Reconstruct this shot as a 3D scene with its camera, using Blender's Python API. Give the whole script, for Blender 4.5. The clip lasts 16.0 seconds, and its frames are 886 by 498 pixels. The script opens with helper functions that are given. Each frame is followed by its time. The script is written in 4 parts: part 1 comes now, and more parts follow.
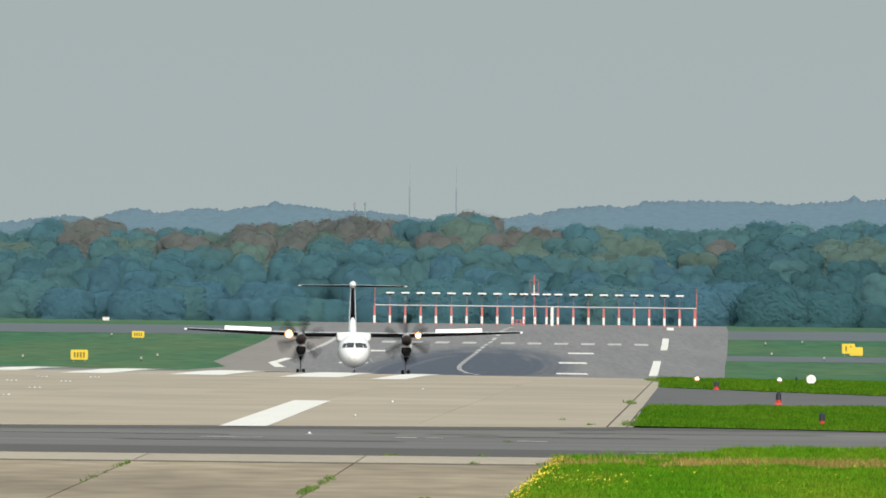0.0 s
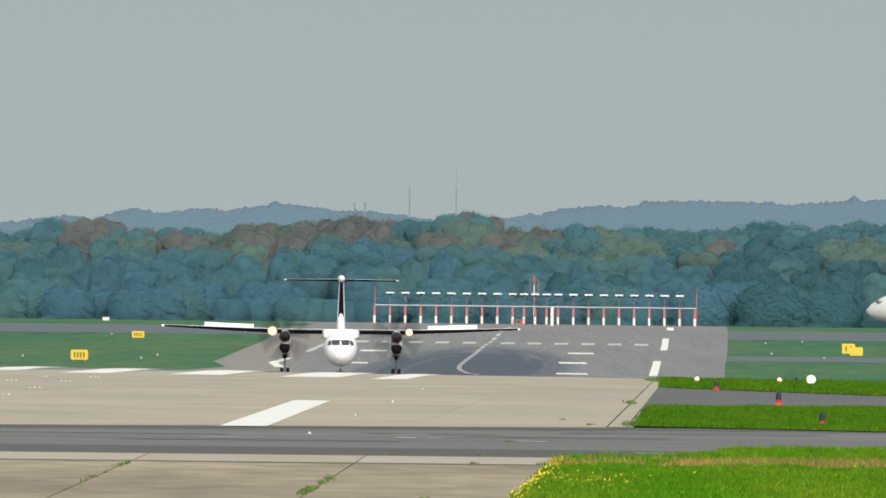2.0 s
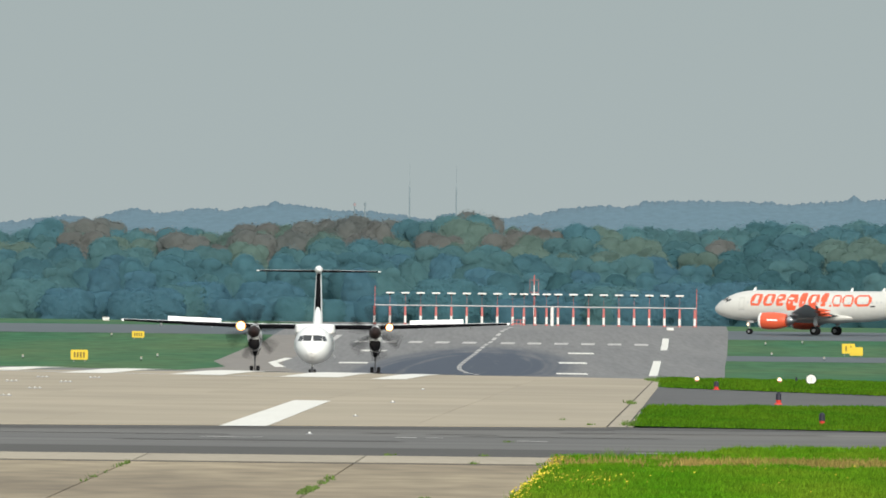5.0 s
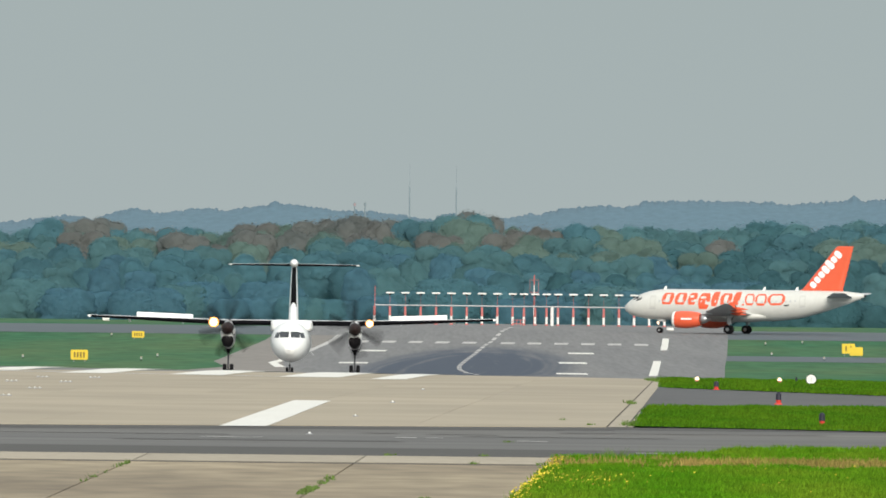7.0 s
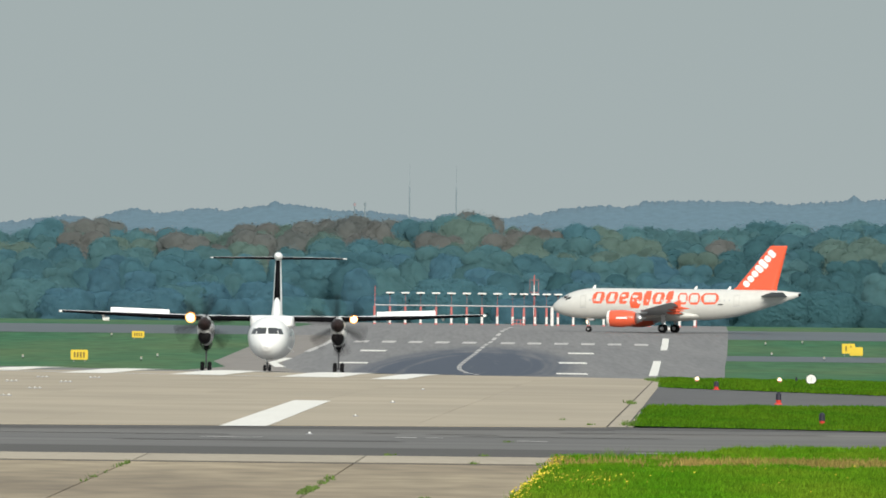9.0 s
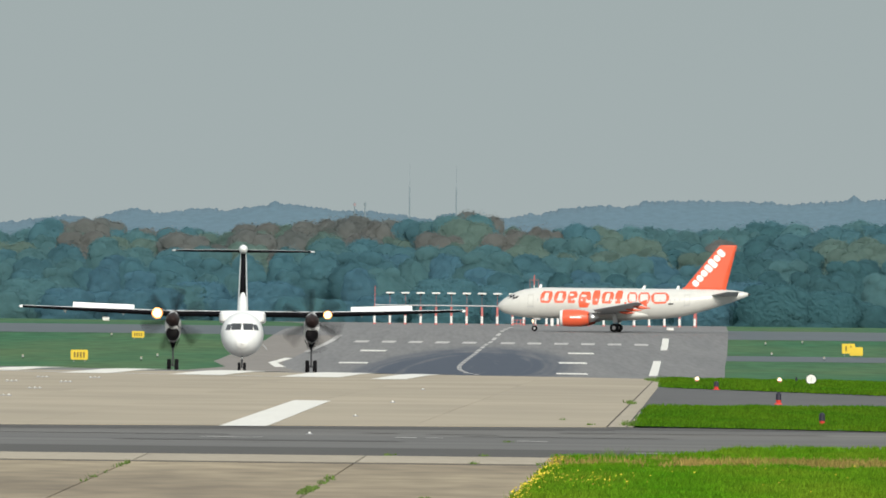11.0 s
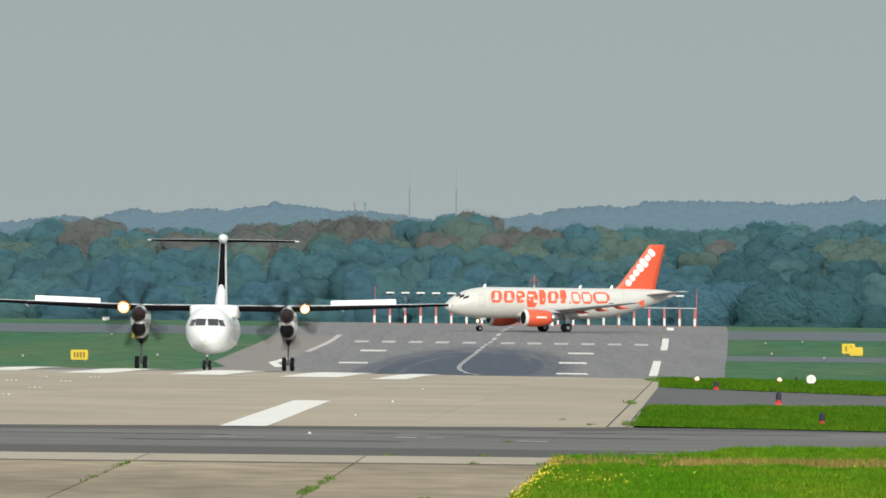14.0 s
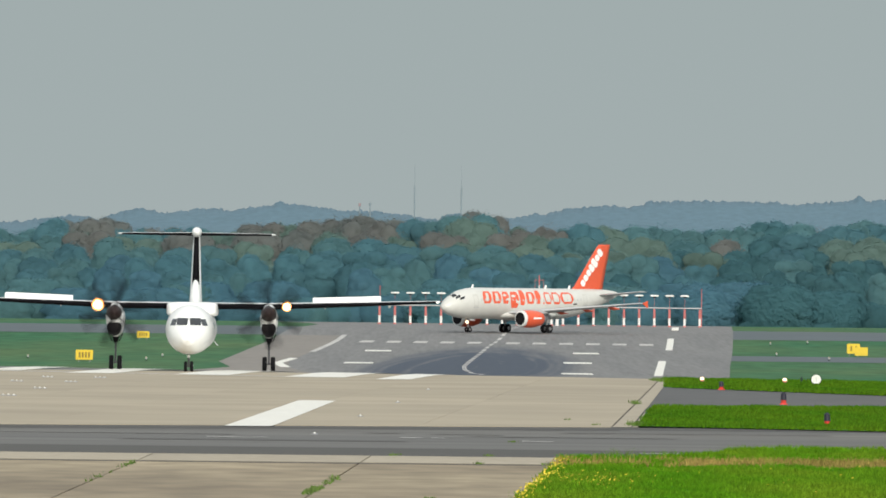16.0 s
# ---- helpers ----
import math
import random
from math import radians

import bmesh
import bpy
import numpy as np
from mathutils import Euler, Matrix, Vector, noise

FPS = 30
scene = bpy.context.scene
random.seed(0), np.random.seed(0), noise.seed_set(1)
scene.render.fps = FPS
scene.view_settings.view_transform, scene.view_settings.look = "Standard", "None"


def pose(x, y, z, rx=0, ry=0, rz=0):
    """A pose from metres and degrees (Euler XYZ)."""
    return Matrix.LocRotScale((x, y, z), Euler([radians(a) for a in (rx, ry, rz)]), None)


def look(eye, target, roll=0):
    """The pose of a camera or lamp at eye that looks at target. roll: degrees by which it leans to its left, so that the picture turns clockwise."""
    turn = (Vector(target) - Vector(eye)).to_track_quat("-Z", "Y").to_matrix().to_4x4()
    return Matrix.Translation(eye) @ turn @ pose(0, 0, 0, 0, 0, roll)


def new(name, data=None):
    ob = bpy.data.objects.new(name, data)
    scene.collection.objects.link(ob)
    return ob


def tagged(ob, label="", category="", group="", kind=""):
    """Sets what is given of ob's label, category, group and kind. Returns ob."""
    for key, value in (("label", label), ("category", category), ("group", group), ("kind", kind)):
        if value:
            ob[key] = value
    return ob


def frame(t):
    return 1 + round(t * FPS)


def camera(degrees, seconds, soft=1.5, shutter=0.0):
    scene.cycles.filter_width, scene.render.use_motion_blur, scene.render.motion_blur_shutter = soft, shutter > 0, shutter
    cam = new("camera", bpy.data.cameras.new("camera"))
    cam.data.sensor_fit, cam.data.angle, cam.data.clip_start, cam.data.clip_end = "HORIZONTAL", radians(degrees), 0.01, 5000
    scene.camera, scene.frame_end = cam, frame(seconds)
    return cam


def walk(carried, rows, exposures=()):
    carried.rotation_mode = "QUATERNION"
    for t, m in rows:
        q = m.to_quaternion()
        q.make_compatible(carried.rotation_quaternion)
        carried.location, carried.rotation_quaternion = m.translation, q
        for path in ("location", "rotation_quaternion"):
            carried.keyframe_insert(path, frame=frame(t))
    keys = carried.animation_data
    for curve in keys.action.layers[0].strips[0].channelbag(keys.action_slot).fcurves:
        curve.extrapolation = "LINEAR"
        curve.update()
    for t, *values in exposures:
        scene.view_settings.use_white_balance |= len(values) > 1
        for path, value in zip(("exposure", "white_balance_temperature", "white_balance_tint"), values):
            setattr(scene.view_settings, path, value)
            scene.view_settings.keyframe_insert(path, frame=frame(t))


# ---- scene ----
EYE = (0.0, 0.0, 3.95)


def aim(shift):
    """The long lens on its tripod; shift: how far the aim swings left, in metres at 1 km."""
    return look(EYE, (-shift, 1000.0, 3.95 + 5.32), 0.65)


cam = camera(4.827, 16.0, soft=1.7, shutter=0.5)
walk(cam, [(0.0, aim(0.0)), (15.6, aim(0.0)), (15.7, aim(0.05)), (15.8, aim(0.15)), (15.9, aim(0.27)), (16.0, aim(0.48))],
     exposures=[(0.0, 0.0), (4.0, 0.02), (7.0, -0.01), (9.0, -0.05), (12.5, -0.09), (16.0, -0.09)])

# ---- light: a hazy autumn sky and a veiled sun behind the camera ----
SUN_EL, SUN_AZ = 24.0, 171.0
world = bpy.data.worlds.new("sky")
scene.world = world
world.use_nodes = True
wn, wl = world.node_tree.nodes, world.node_tree.links
wn.clear()
w_out, w_bg, w_mix = wn.new("ShaderNodeOutputWorld"), wn.new("ShaderNodeBackground"), wn.new("ShaderNodeMixRGB")
w_sky, w_geo, w_sep, w_ramp = wn.new("ShaderNodeTexSky"), wn.new("ShaderNodeTexCoord"), wn.new("ShaderNodeSeparateXYZ"), wn.new("ShaderNodeValToRGB")
w_sky.sky_type, w_sky.sun_disc = "NISHITA", False
w_sky.sun_elevation, w_sky.sun_rotation = radians(SUN_EL), radians(SUN_AZ)
w_sky.dust_density, w_sky.air_density = 4.0, 1.2
w_ramp.color_ramp.elements[0].position, w_ramp.color_ramp.elements[0].color = 0.0, (4.45, 5.15, 5.20, 1)
w_ramp.color_ramp.elements[1].position, w_ramp.color_ramp.elements[1].color = 0.06, (3.80, 4.55, 4.65, 1)
for pos, col in ((0.30, (7.0, 7.6, 7.8, 1)), (1.0, (9.0, 9.6, 9.8, 1))):
    w_ramp.color_ramp.elements.new(pos).color = col
w_mix.inputs["Fac"].default_value = 0.88
w_bg.inputs["Strength"].default_value = 0.1
wl.new(w_geo.outputs["Generated"], w_sep.inputs[0])
wl.new(w_sep.outputs["Z"], w_ramp.inputs["Fac"])
wl.new(w_sky.outputs["Color"], w_mix.inputs[1])
wl.new(w_ramp.outputs["Color"], w_mix.inputs[2])
wl.new(w_mix.outputs["Color"], w_bg.inputs["Color"])
wl.new(w_bg.outputs["Background"], w_out.inputs["Surface"])

sun = new("sun", bpy.data.lights.new("sun", "SUN"))
sun.data.energy, sun.data.angle, sun.data.color = 3.4, radians(20.0), (1.0, 0.95, 0.85)
sun_from = Vector((math.sin(radians(SUN_AZ)) * math.cos(radians(SUN_EL)), math.cos(radians(SUN_AZ)) * math.cos(radians(SUN_EL)), math.sin(radians(SUN_EL))))
sun.matrix_world = look(sun_from * 100, (0, 0, 0))


# ---- materials ----
def mat(name, rgb, rough=0.6, metal=0.0, vary=0.15, fine=8.0, coarse=0.15, bump=0.0, tint=None, stretch=(1, 1, 1), rand=0.0, island=0.0, emit=0.0, coat=0.0, spec=0.5):
    """A surface with grain at two scales; tint: the second colour of its large patches; rand, island: how much piece differs from piece."""
    m = bpy.data.materials.new(name)
    m.use_nodes = True
    n, l = m.node_tree.nodes, m.node_tree.links
    b = n["Principled BSDF"]
    b.inputs["Roughness"].default_value, b.inputs["Metallic"].default_value = rough, metal
    b.inputs["Coat Weight"].default_value, b.inputs["Specular IOR Level"].default_value = coat, spec
    tc, mp = n.new("ShaderNodeNewGeometry"), n.new("ShaderNodeMapping")
    mp.inputs["Scale"].default_value = stretch
    l.new(tc.outputs["Position"], mp.inputs["Vector"])
    big, small = n.new("ShaderNodeTexNoise"), n.new("ShaderNodeTexNoise")
    for node, size in ((big, coarse), (small, fine)):
        node.inputs["Scale"].default_value, node.inputs["Detail"].default_value = size, 5.0
        l.new(mp.outputs["Vector"], node.inputs["Vector"])
    mix = n.new("ShaderNodeMixRGB")
    mix.inputs[1].default_value = (*rgb, 1)
    mix.inputs[2].default_value = (*(tint or [c * 0.7 for c in rgb]), 1)
    sharp = n.new("ShaderNodeMapRange")
    sharp.inputs["From Min"].default_value, sharp.inputs["From Max"].default_value = 0.36, 0.66
    l.new(big.outputs["Fac"], sharp.inputs["Value"])
    fade = n.new("ShaderNodeMath")
    fade.operation = "MULTIPLY"
    fade.inputs[1].default_value = min(1.0, vary * 3) if tint else min(1.0, vary * 2)
    l.new(sharp.outputs["Result"], fade.inputs[0])
    l.new(fade.outputs[0], mix.inputs["Fac"])
    grain = n.new("ShaderNodeMapRange")
    grain.inputs["From Min"].default_value, grain.inputs["From Max"].default_value = 0.25, 0.75
    grain.inputs["To Min"].default_value, grain.inputs["To Max"].default_value = 1 - vary, 1 + vary
    l.new(small.outputs["Fac"], grain.inputs["Value"])
    value = grain.outputs["Result"]
    for amount, source in ((rand, "object"), (island, "island")):
        if amount:
            src = n.new("ShaderNodeObjectInfo") if source == "object" else tc
            r = n.new("ShaderNodeMapRange")
            r.inputs["To Min"].default_value, r.inputs["To Max"].default_value = 1 - amount, 1 + amount
            l.new(src.outputs["Random" if source == "object" else "Random Per Island"], r.inputs["Value"])
            times = n.new("ShaderNodeMath")
            times.operation = "MULTIPLY"
            l.new(value, times.inputs[0])
            l.new(r.outputs["Result"], times.inputs[1])
            value = times.outputs[0]
    hsv = n.new("ShaderNodeHueSaturation")
    l.new(mix.outputs["Color"], hsv.inputs["Color"])
    l.new(value, hsv.inputs["Value"])
    l.new(hsv.outputs["Color"], b.inputs["Base Color"])
    if bump:
        bp = n.new("ShaderNodeBump")
        bp.inputs["Strength"].default_value, bp.inputs["Distance"].default_value = bump, 0.02
        l.new(small.outputs["Fac"], bp.inputs["Height"])
        l.new(bp.outputs["Normal"], b.inputs["Normal"])
    if emit:
        b.inputs["Emission Color"].default_value, b.inputs["Emission Strength"].default_value = (*rgb, 1), emit
    return m


GRASS = mat("mown_grass", (0.068, 0.205, 0.012), 0.9, spec=0.1, vary=0.22, fine=6, coarse=0.25, tint=(0.105, 0.21, 0.022), bump=0.6)
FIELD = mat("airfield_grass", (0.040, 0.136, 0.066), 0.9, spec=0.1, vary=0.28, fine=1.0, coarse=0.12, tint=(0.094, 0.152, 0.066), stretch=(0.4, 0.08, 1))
BLADE = mat("grass_blades", (0.108, 0.295, 0.010), 0.8, vary=0.3, fine=3, coarse=0.3, tint=(0.20, 0.31, 0.02), stretch=(1, 0.22, 1), island=0.4)
LEAVES_LOW = mat("weed_leaves", (0.10, 0.17, 0.03), 0.85, vary=0.2, fine=3, coarse=0.4, island=0.35)
VERGE = mat("verge_grass", (0.080, 0.210, 0.010), 0.8, vary=0.3, fine=3, coarse=0.3, tint=(0.125, 0.235, 0.012), stretch=(1, 0.22, 1), island=0.4)
STRAW = mat("dry_grass", (0.50, 0.34, 0.12), 0.9, vary=0.25, fine=3, coarse=0.5, tint=(0.25, 0.21, 0.05), island=0.4)
PETAL = mat("yellow_petals", (0.66, 0.50, 0.03), 0.7, vary=0.15, island=0.5)
CONCRETE = mat("worn_concrete", (0.388, 0.330, 0.244), 0.85, vary=0.14, fine=1.0, coarse=0.25, tint=(0.322, 0.274, 0.202), bump=0.2, stretch=(0.12, 0.08, 1), rand=0.06)
APRON = mat("stained_concrete", (0.352, 0.284, 0.186), 0.85, vary=0.3, fine=2.0, coarse=0.22, tint=(0.205, 0.160, 0.105), bump=0.3, stretch=(0.35, 0.14, 1), rand=0.06)
KERB = mat("pale_concrete", (0.40, 0.345, 0.262), 0.85, vary=0.12, fine=3, coarse=0.3, stretch=(1, 0.3, 1), rand=0.05)
JOINT = mat("joint_filler", (0.06, 0.055, 0.05), 0.9, vary=0.2)
ASPHALT = mat("grey_asphalt", (0.142, 0.133, 0.120), 0.75, vary=0.34, fine=0.8, coarse=0.15, tint=(0.098, 0.096, 0.094), bump=0.2, stretch=(0.03, 0.3, 1))
TARJOINT = mat("brown_tar_joint", (0.115, 0.095, 0.070), 0.85, vary=0.3, fine=2, coarse=0.3, stretch=(0.3, 1, 1))
DARKTAR = mat("dark_asphalt_band", (0.070, 0.065, 0.058), 0.8, vary=0.2, fine=4, coarse=0.1, stretch=(0.12, 1, 1))
SERVICE = mat("service_road_asphalt", (0.094, 0.092, 0.092), 0.8, vary=0.18, fine=2, coarse=0.2, stretch=(0.3, 0.2, 1))
RUNWAY = mat("runway_asphalt", (0.192, 0.187, 0.184), 0.8, vary=0.18, fine=1.3, coarse=0.22, tint=(0.140, 0.139, 0.142), stretch=(1.6, 0.035, 1))
# blue tint puts the distance haze into this asphalt's colour
TAXI = mat("hazed_taxiway_asphalt", (0.086, 0.108, 0.122), 0.8, vary=0.10, fine=0.8, coarse=0.03, stretch=(0.3, 0.3, 1))
SHOULDER = mat("pale_shoulder", (0.235, 0.212, 0.190), 0.85, vary=0.1, fine=0.8, coarse=0.05, stretch=(1, 0.2, 1))
PAINT = mat("white_marking_paint", (0.80, 0.78, 0.72), 0.7, vary=0.10, fine=3, coarse=0.4, tint=(0.70, 0.66, 0.58))
OLDPAINT = mat("worn_marking_paint", (0.58, 0.56, 0.53), 0.8, vary=0.26, fine=1.5, coarse=0.3, tint=(0.40, 0.39, 0.38))
WHITE = mat("white_aircraft_paint", (0.92, 0.92, 0.90), 0.35, vary=0.02, fine=1.5, coarse=0.4, tint=(0.89, 0.89, 0.87), coat=0.3)
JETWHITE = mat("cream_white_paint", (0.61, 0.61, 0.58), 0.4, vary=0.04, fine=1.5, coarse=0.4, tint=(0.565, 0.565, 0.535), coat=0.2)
DOORGREY = mat("door_seal", (0.55, 0.55, 0.52), 0.5, vary=0.04)
GREYPAINT = mat("light_grey_paint", (0.48, 0.49, 0.50), 0.45, vary=0.06, fine=2, coarse=0.4)
BOOT = mat("black_deicing_boot", (0.008, 0.008, 0.010), 0.85, vary=0.1, fine=3, spec=0.05)
DARK = mat("dark_metal", (0.010, 0.009, 0.010), 0.6, vary=0.15, fine=4, spec=0.12)
BROWN = mat("brown_spinner", (0.022, 0.013, 0.012), 0.4, vary=0.1, spec=0.25)
RUBBER = mat("tyre_rubber", (0.013, 0.013, 0.015), 0.9, vary=0.15, spec=0.15)
GEAR = mat("dark_gear_leg", (0.10, 0.10, 0.11), 0.5, 0.3, vary=0.15, fine=4)
STEEL = mat("gear_steel", (0.35, 0.35, 0.36), 0.4, 0.7, vary=0.1)
GLASS = mat("cockpit_glass", (0.010, 0.012, 0.015), 0.08, vary=0.02, coat=0.5)
ORANGE = mat("orange_livery", (0.74, 0.110, 0.045), 0.4, vary=0.04, fine=1.5, coarse=0.4, coat=0.3)
SILVER = mat("bare_metal", (0.55, 0.55, 0.56), 0.3, 0.9, vary=0.08)
LAMP = mat("landing_lamp", (1.0, 0.74, 0.36), 0.4, emit=9.0, vary=0.0)
# amber glare round the landing lamps, added as a glowing surface
GLARE = mat("amber_glare", (1.0, 0.42, 0.12), 0.4, emit=0.85, vary=0.0)
WARMLAMP = mat("runway_lamp", (1.0, 0.72, 0.50), 0.4, emit=1.6, vary=0.0)
RED = mat("signal_red", (0.62, 0.05, 0.035), 0.55, vary=0.1, fine=4)
# red paled for the haze over the antenna row; nearer fittings share it
PALERED = mat("haze_pale_red", (0.52, 0.16, 0.15), 0.6, vary=0.1, fine=4)
POSTWHITE = mat("post_white", (0.78, 0.78, 0.76), 0.6, vary=0.08)
YELLOW = mat("yellow_sign_face", (0.70, 0.50, 0.03), 0.6, vary=0.06, fine=4)
BLACK = mat("dull_lettering", (0.22, 0.15, 0.02), 0.7, vary=0.05)
NAVY = mat("dark_lamp_cap", (0.015, 0.015, 0.03), 0.4, vary=0.1)
BARK = mat("bark", (0.075, 0.065, 0.055), 0.9, vary=0.2, fine=3)
# hill and mast colours below have the distance haze painted in
HAZEDMAST = mat("hazy_red_mast", (0.34, 0.25, 0.26), 0.8, vary=0.05)
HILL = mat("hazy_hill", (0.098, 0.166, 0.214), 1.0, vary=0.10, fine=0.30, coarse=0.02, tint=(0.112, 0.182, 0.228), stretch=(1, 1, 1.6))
MAST = mat("hazy_mast", (0.20, 0.25, 0.28), 0.8, vary=0.05)
# distance haze is mixed into these leaf colours, paler and bluer than foliage
HAZED_LEAVES = [mat("hazed_leaf_" + nm, c, 0.85, vary=0.10, fine=0.6, coarse=0.045, tint=t, rand=0.07, island=0.06) for nm, c, t in (
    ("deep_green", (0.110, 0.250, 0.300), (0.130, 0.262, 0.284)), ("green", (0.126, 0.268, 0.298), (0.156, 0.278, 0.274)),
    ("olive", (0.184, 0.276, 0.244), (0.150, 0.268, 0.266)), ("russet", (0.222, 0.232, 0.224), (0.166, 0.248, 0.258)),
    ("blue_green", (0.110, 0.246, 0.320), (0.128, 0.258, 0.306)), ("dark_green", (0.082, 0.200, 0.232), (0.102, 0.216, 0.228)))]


def leafy(m):
    """Lets light through the leaves."""
    n, l = m.node_tree.nodes, m.node_tree.links
    b, out = n["Principled BSDF"], n["Material Output"]
    b.inputs["Specular IOR Level"].default_value = 0.1
    tr, mx = n.new("ShaderNodeBsdfTranslucent"), n.new("ShaderNodeMixShader")
    l.new(b.inputs["Base Color"].links[0].from_socket, tr.inputs["Color"])
    mx.inputs["Fac"].default_value = 0.55
    l.new(b.outputs["BSDF"], mx.inputs[1])
    l.new(tr.outputs["BSDF"], mx.inputs[2])
    l.new(mx.outputs["Shader"], out.inputs["Surface"])


for leaf_mat in HAZED_LEAVES + [BLADE, STRAW, VERGE]:
    leafy(leaf_mat)


def rubbered(m):
    """Dark tyre rubber in streaks where aircraft touch down and turn."""
    n, l = m.node_tree.nodes, m.node_tree.links
    b = n["Principled BSDF"]

    def math_node(op, a, c):
        k = n.new("ShaderNodeMath")
        k.operation = op
        for i, v in enumerate((a, c)):
            if isinstance(v, (int, float)):
                k.inputs[i].default_value = v
            else:
                l.new(v, k.inputs[i])
        return k.outputs[0]
    geo, sep = n.new("ShaderNodeNewGeometry"), n.new("ShaderNodeSeparateXYZ")
    l.new(geo.outputs["Position"], sep.inputs[0])
    along = math_node("DIVIDE", math_node("SUBTRACT", sep.outputs["Y"], 1055), 215)
    side = math_node("DIVIDE", math_node("SUBTRACT", sep.outputs["X"], math_node("ADD", 2.2, math_node("MULTIPLY", along, 4.0))), 10.6)
    r2 = math_node("ADD", math_node("MULTIPLY", along, along), math_node("MULTIPLY", side, side))
    ell = math_node("SUBTRACT", 1.25, r2)
    mp, ns = n.new("ShaderNodeCombineXYZ"), n.new("ShaderNodeTexNoise")
    l.new(math_node("MULTIPLY", math_node("SQRT", r2, 0.0), 6.0), mp.inputs[0])
    l.new(math_node("MULTIPLY", side, 2.6), mp.inputs[1])
    l.new(mp.outputs["Vector"], ns.inputs["Vector"])
    ns.inputs["Scale"].default_value, ns.inputs["Detail"].default_value = 1.0, 5.0
    amount = math_node("MULTIPLY", ell, math_node("ADD", -0.7, math_node("MULTIPLY", ns.outputs["Fac"], 3.6)))
    clampn = n.new("ShaderNodeClamp")
    l.new(amount, clampn.inputs["Value"])
    clampn.inputs["Max"].default_value = 0.9
    mix = n.new("ShaderNodeMixRGB")
    mix.inputs[2].default_value = (0.022, 0.038, 0.070, 1)
    l.new(clampn.outputs["Result"], mix.inputs["Fac"])
    l.new(b.inputs["Base Color"].links[0].from_socket, mix.inputs[1])
    l.new(mix.outputs["Color"], b.inputs["Base Color"])


rubbered(RUNWAY)


# ---- builders ----
def part(name, bm, material, parent=None, label=""):
    """Links a bmesh as one mesh object, under a thing or a part."""
    me = bpy.data.meshes.new(name)
    bm.to_mesh(me)
    bm.free()
    me.materials.append(material)
    ob = new(name, me)
    ob.parent = parent
    return tagged(ob, label=label)


def thing(name, label, category, group="", at=None):
    ob = new(name)
    ob.empty_display_size = 0.2
    if at is not None:
        ob.matrix_basis = at
    return tagged(ob, label, category, group)


def box(bm, c, s, bevel=0.0):
    m = Matrix.Translation(c) @ Matrix.Diagonal((*s, 1))
    made = bmesh.ops.create_cube(bm, size=1, matrix=m)
    if bevel:
        edges = {e for v in made["verts"] for e in v.link_edges}
        bmesh.ops.bevel(bm, geom=list(edges), offset=bevel, segments=2, affect="EDGES")
    return bm


def rod(bm, a, b, ra, rb=None, n=12):
    a, b = Vector(a), Vector(b)
    m = Matrix.Translation((a + b) / 2) @ (b - a).to_track_quat("Z", "Y").to_matrix().to_4x4()
    bmesh.ops.create_cone(bm, cap_ends=True, segments=n, radius1=ra, radius2=ra if rb is None else rb, depth=(b - a).length, matrix=m)
    return bm


def ring_at(rings, y):
    """The section of a hull at y: centre height and half axes."""
    for p, q in zip(rings, rings[1:]):
        if p[0] <= y <= q[0]:
            f = (y - p[0]) / (q[0] - p[0])
            return [u + (v - u) * f for u, v in zip(p, q)][1:]
    return rings[-1][1:]


def finer(rings, n):
    """Rounds a hull's list of sections off (Catmull-Rom)."""
    out = []
    for i in range(len(rings) - 1):
        p0, p1, p2, p3 = rings[max(i - 1, 0)], rings[i], rings[i + 1], rings[min(i + 2, len(rings) - 1)]
        for k in range(n):
            f = k / n
            row = []
            for a, b, c, d in zip(p0, p1, p2, p3):
                row.append(0.5 * (2 * b + (c - a) * f + (2 * a - 5 * b + 4 * c - d) * f * f + (3 * b - a - 3 * c + d) * f ** 3))
            row[0] = p1[0] + (p2[0] - p1[0]) * f
            out.append(tuple(max(v, 0.01) if j > 1 else v for j, v in enumerate(row)))
    return out + [rings[-1]]


def hull(rings, n=32, x=0.0, square=1.0):
    """A body through sections (y, centre height, half width, half height); square below 1: boxier sections."""
    bm = bmesh.new()
    loops = []
    for y, zc, rx, rz in rings:
        loop = []
        for i in range(n):
            sx, cz = math.sin(2 * math.pi * i / n), math.cos(2 * math.pi * i / n)
            loop.append(bm.verts.new((x + rx * math.copysign(abs(sx) ** square, sx), y, zc + rz * math.copysign(abs(cz) ** square, cz))))
        loops.append(loop)
    for p, q in zip(loops, loops[1:]):
        for i in range(n):
            bm.faces.new((p[i], p[(i + 1) % n], q[(i + 1) % n], q[i])).smooth = True
    bm.faces.new(loops[0][::-1])
    bm.faces.new(loops[-1])
    bmesh.ops.recalc_face_normals(bm, faces=bm.faces)
    return bm


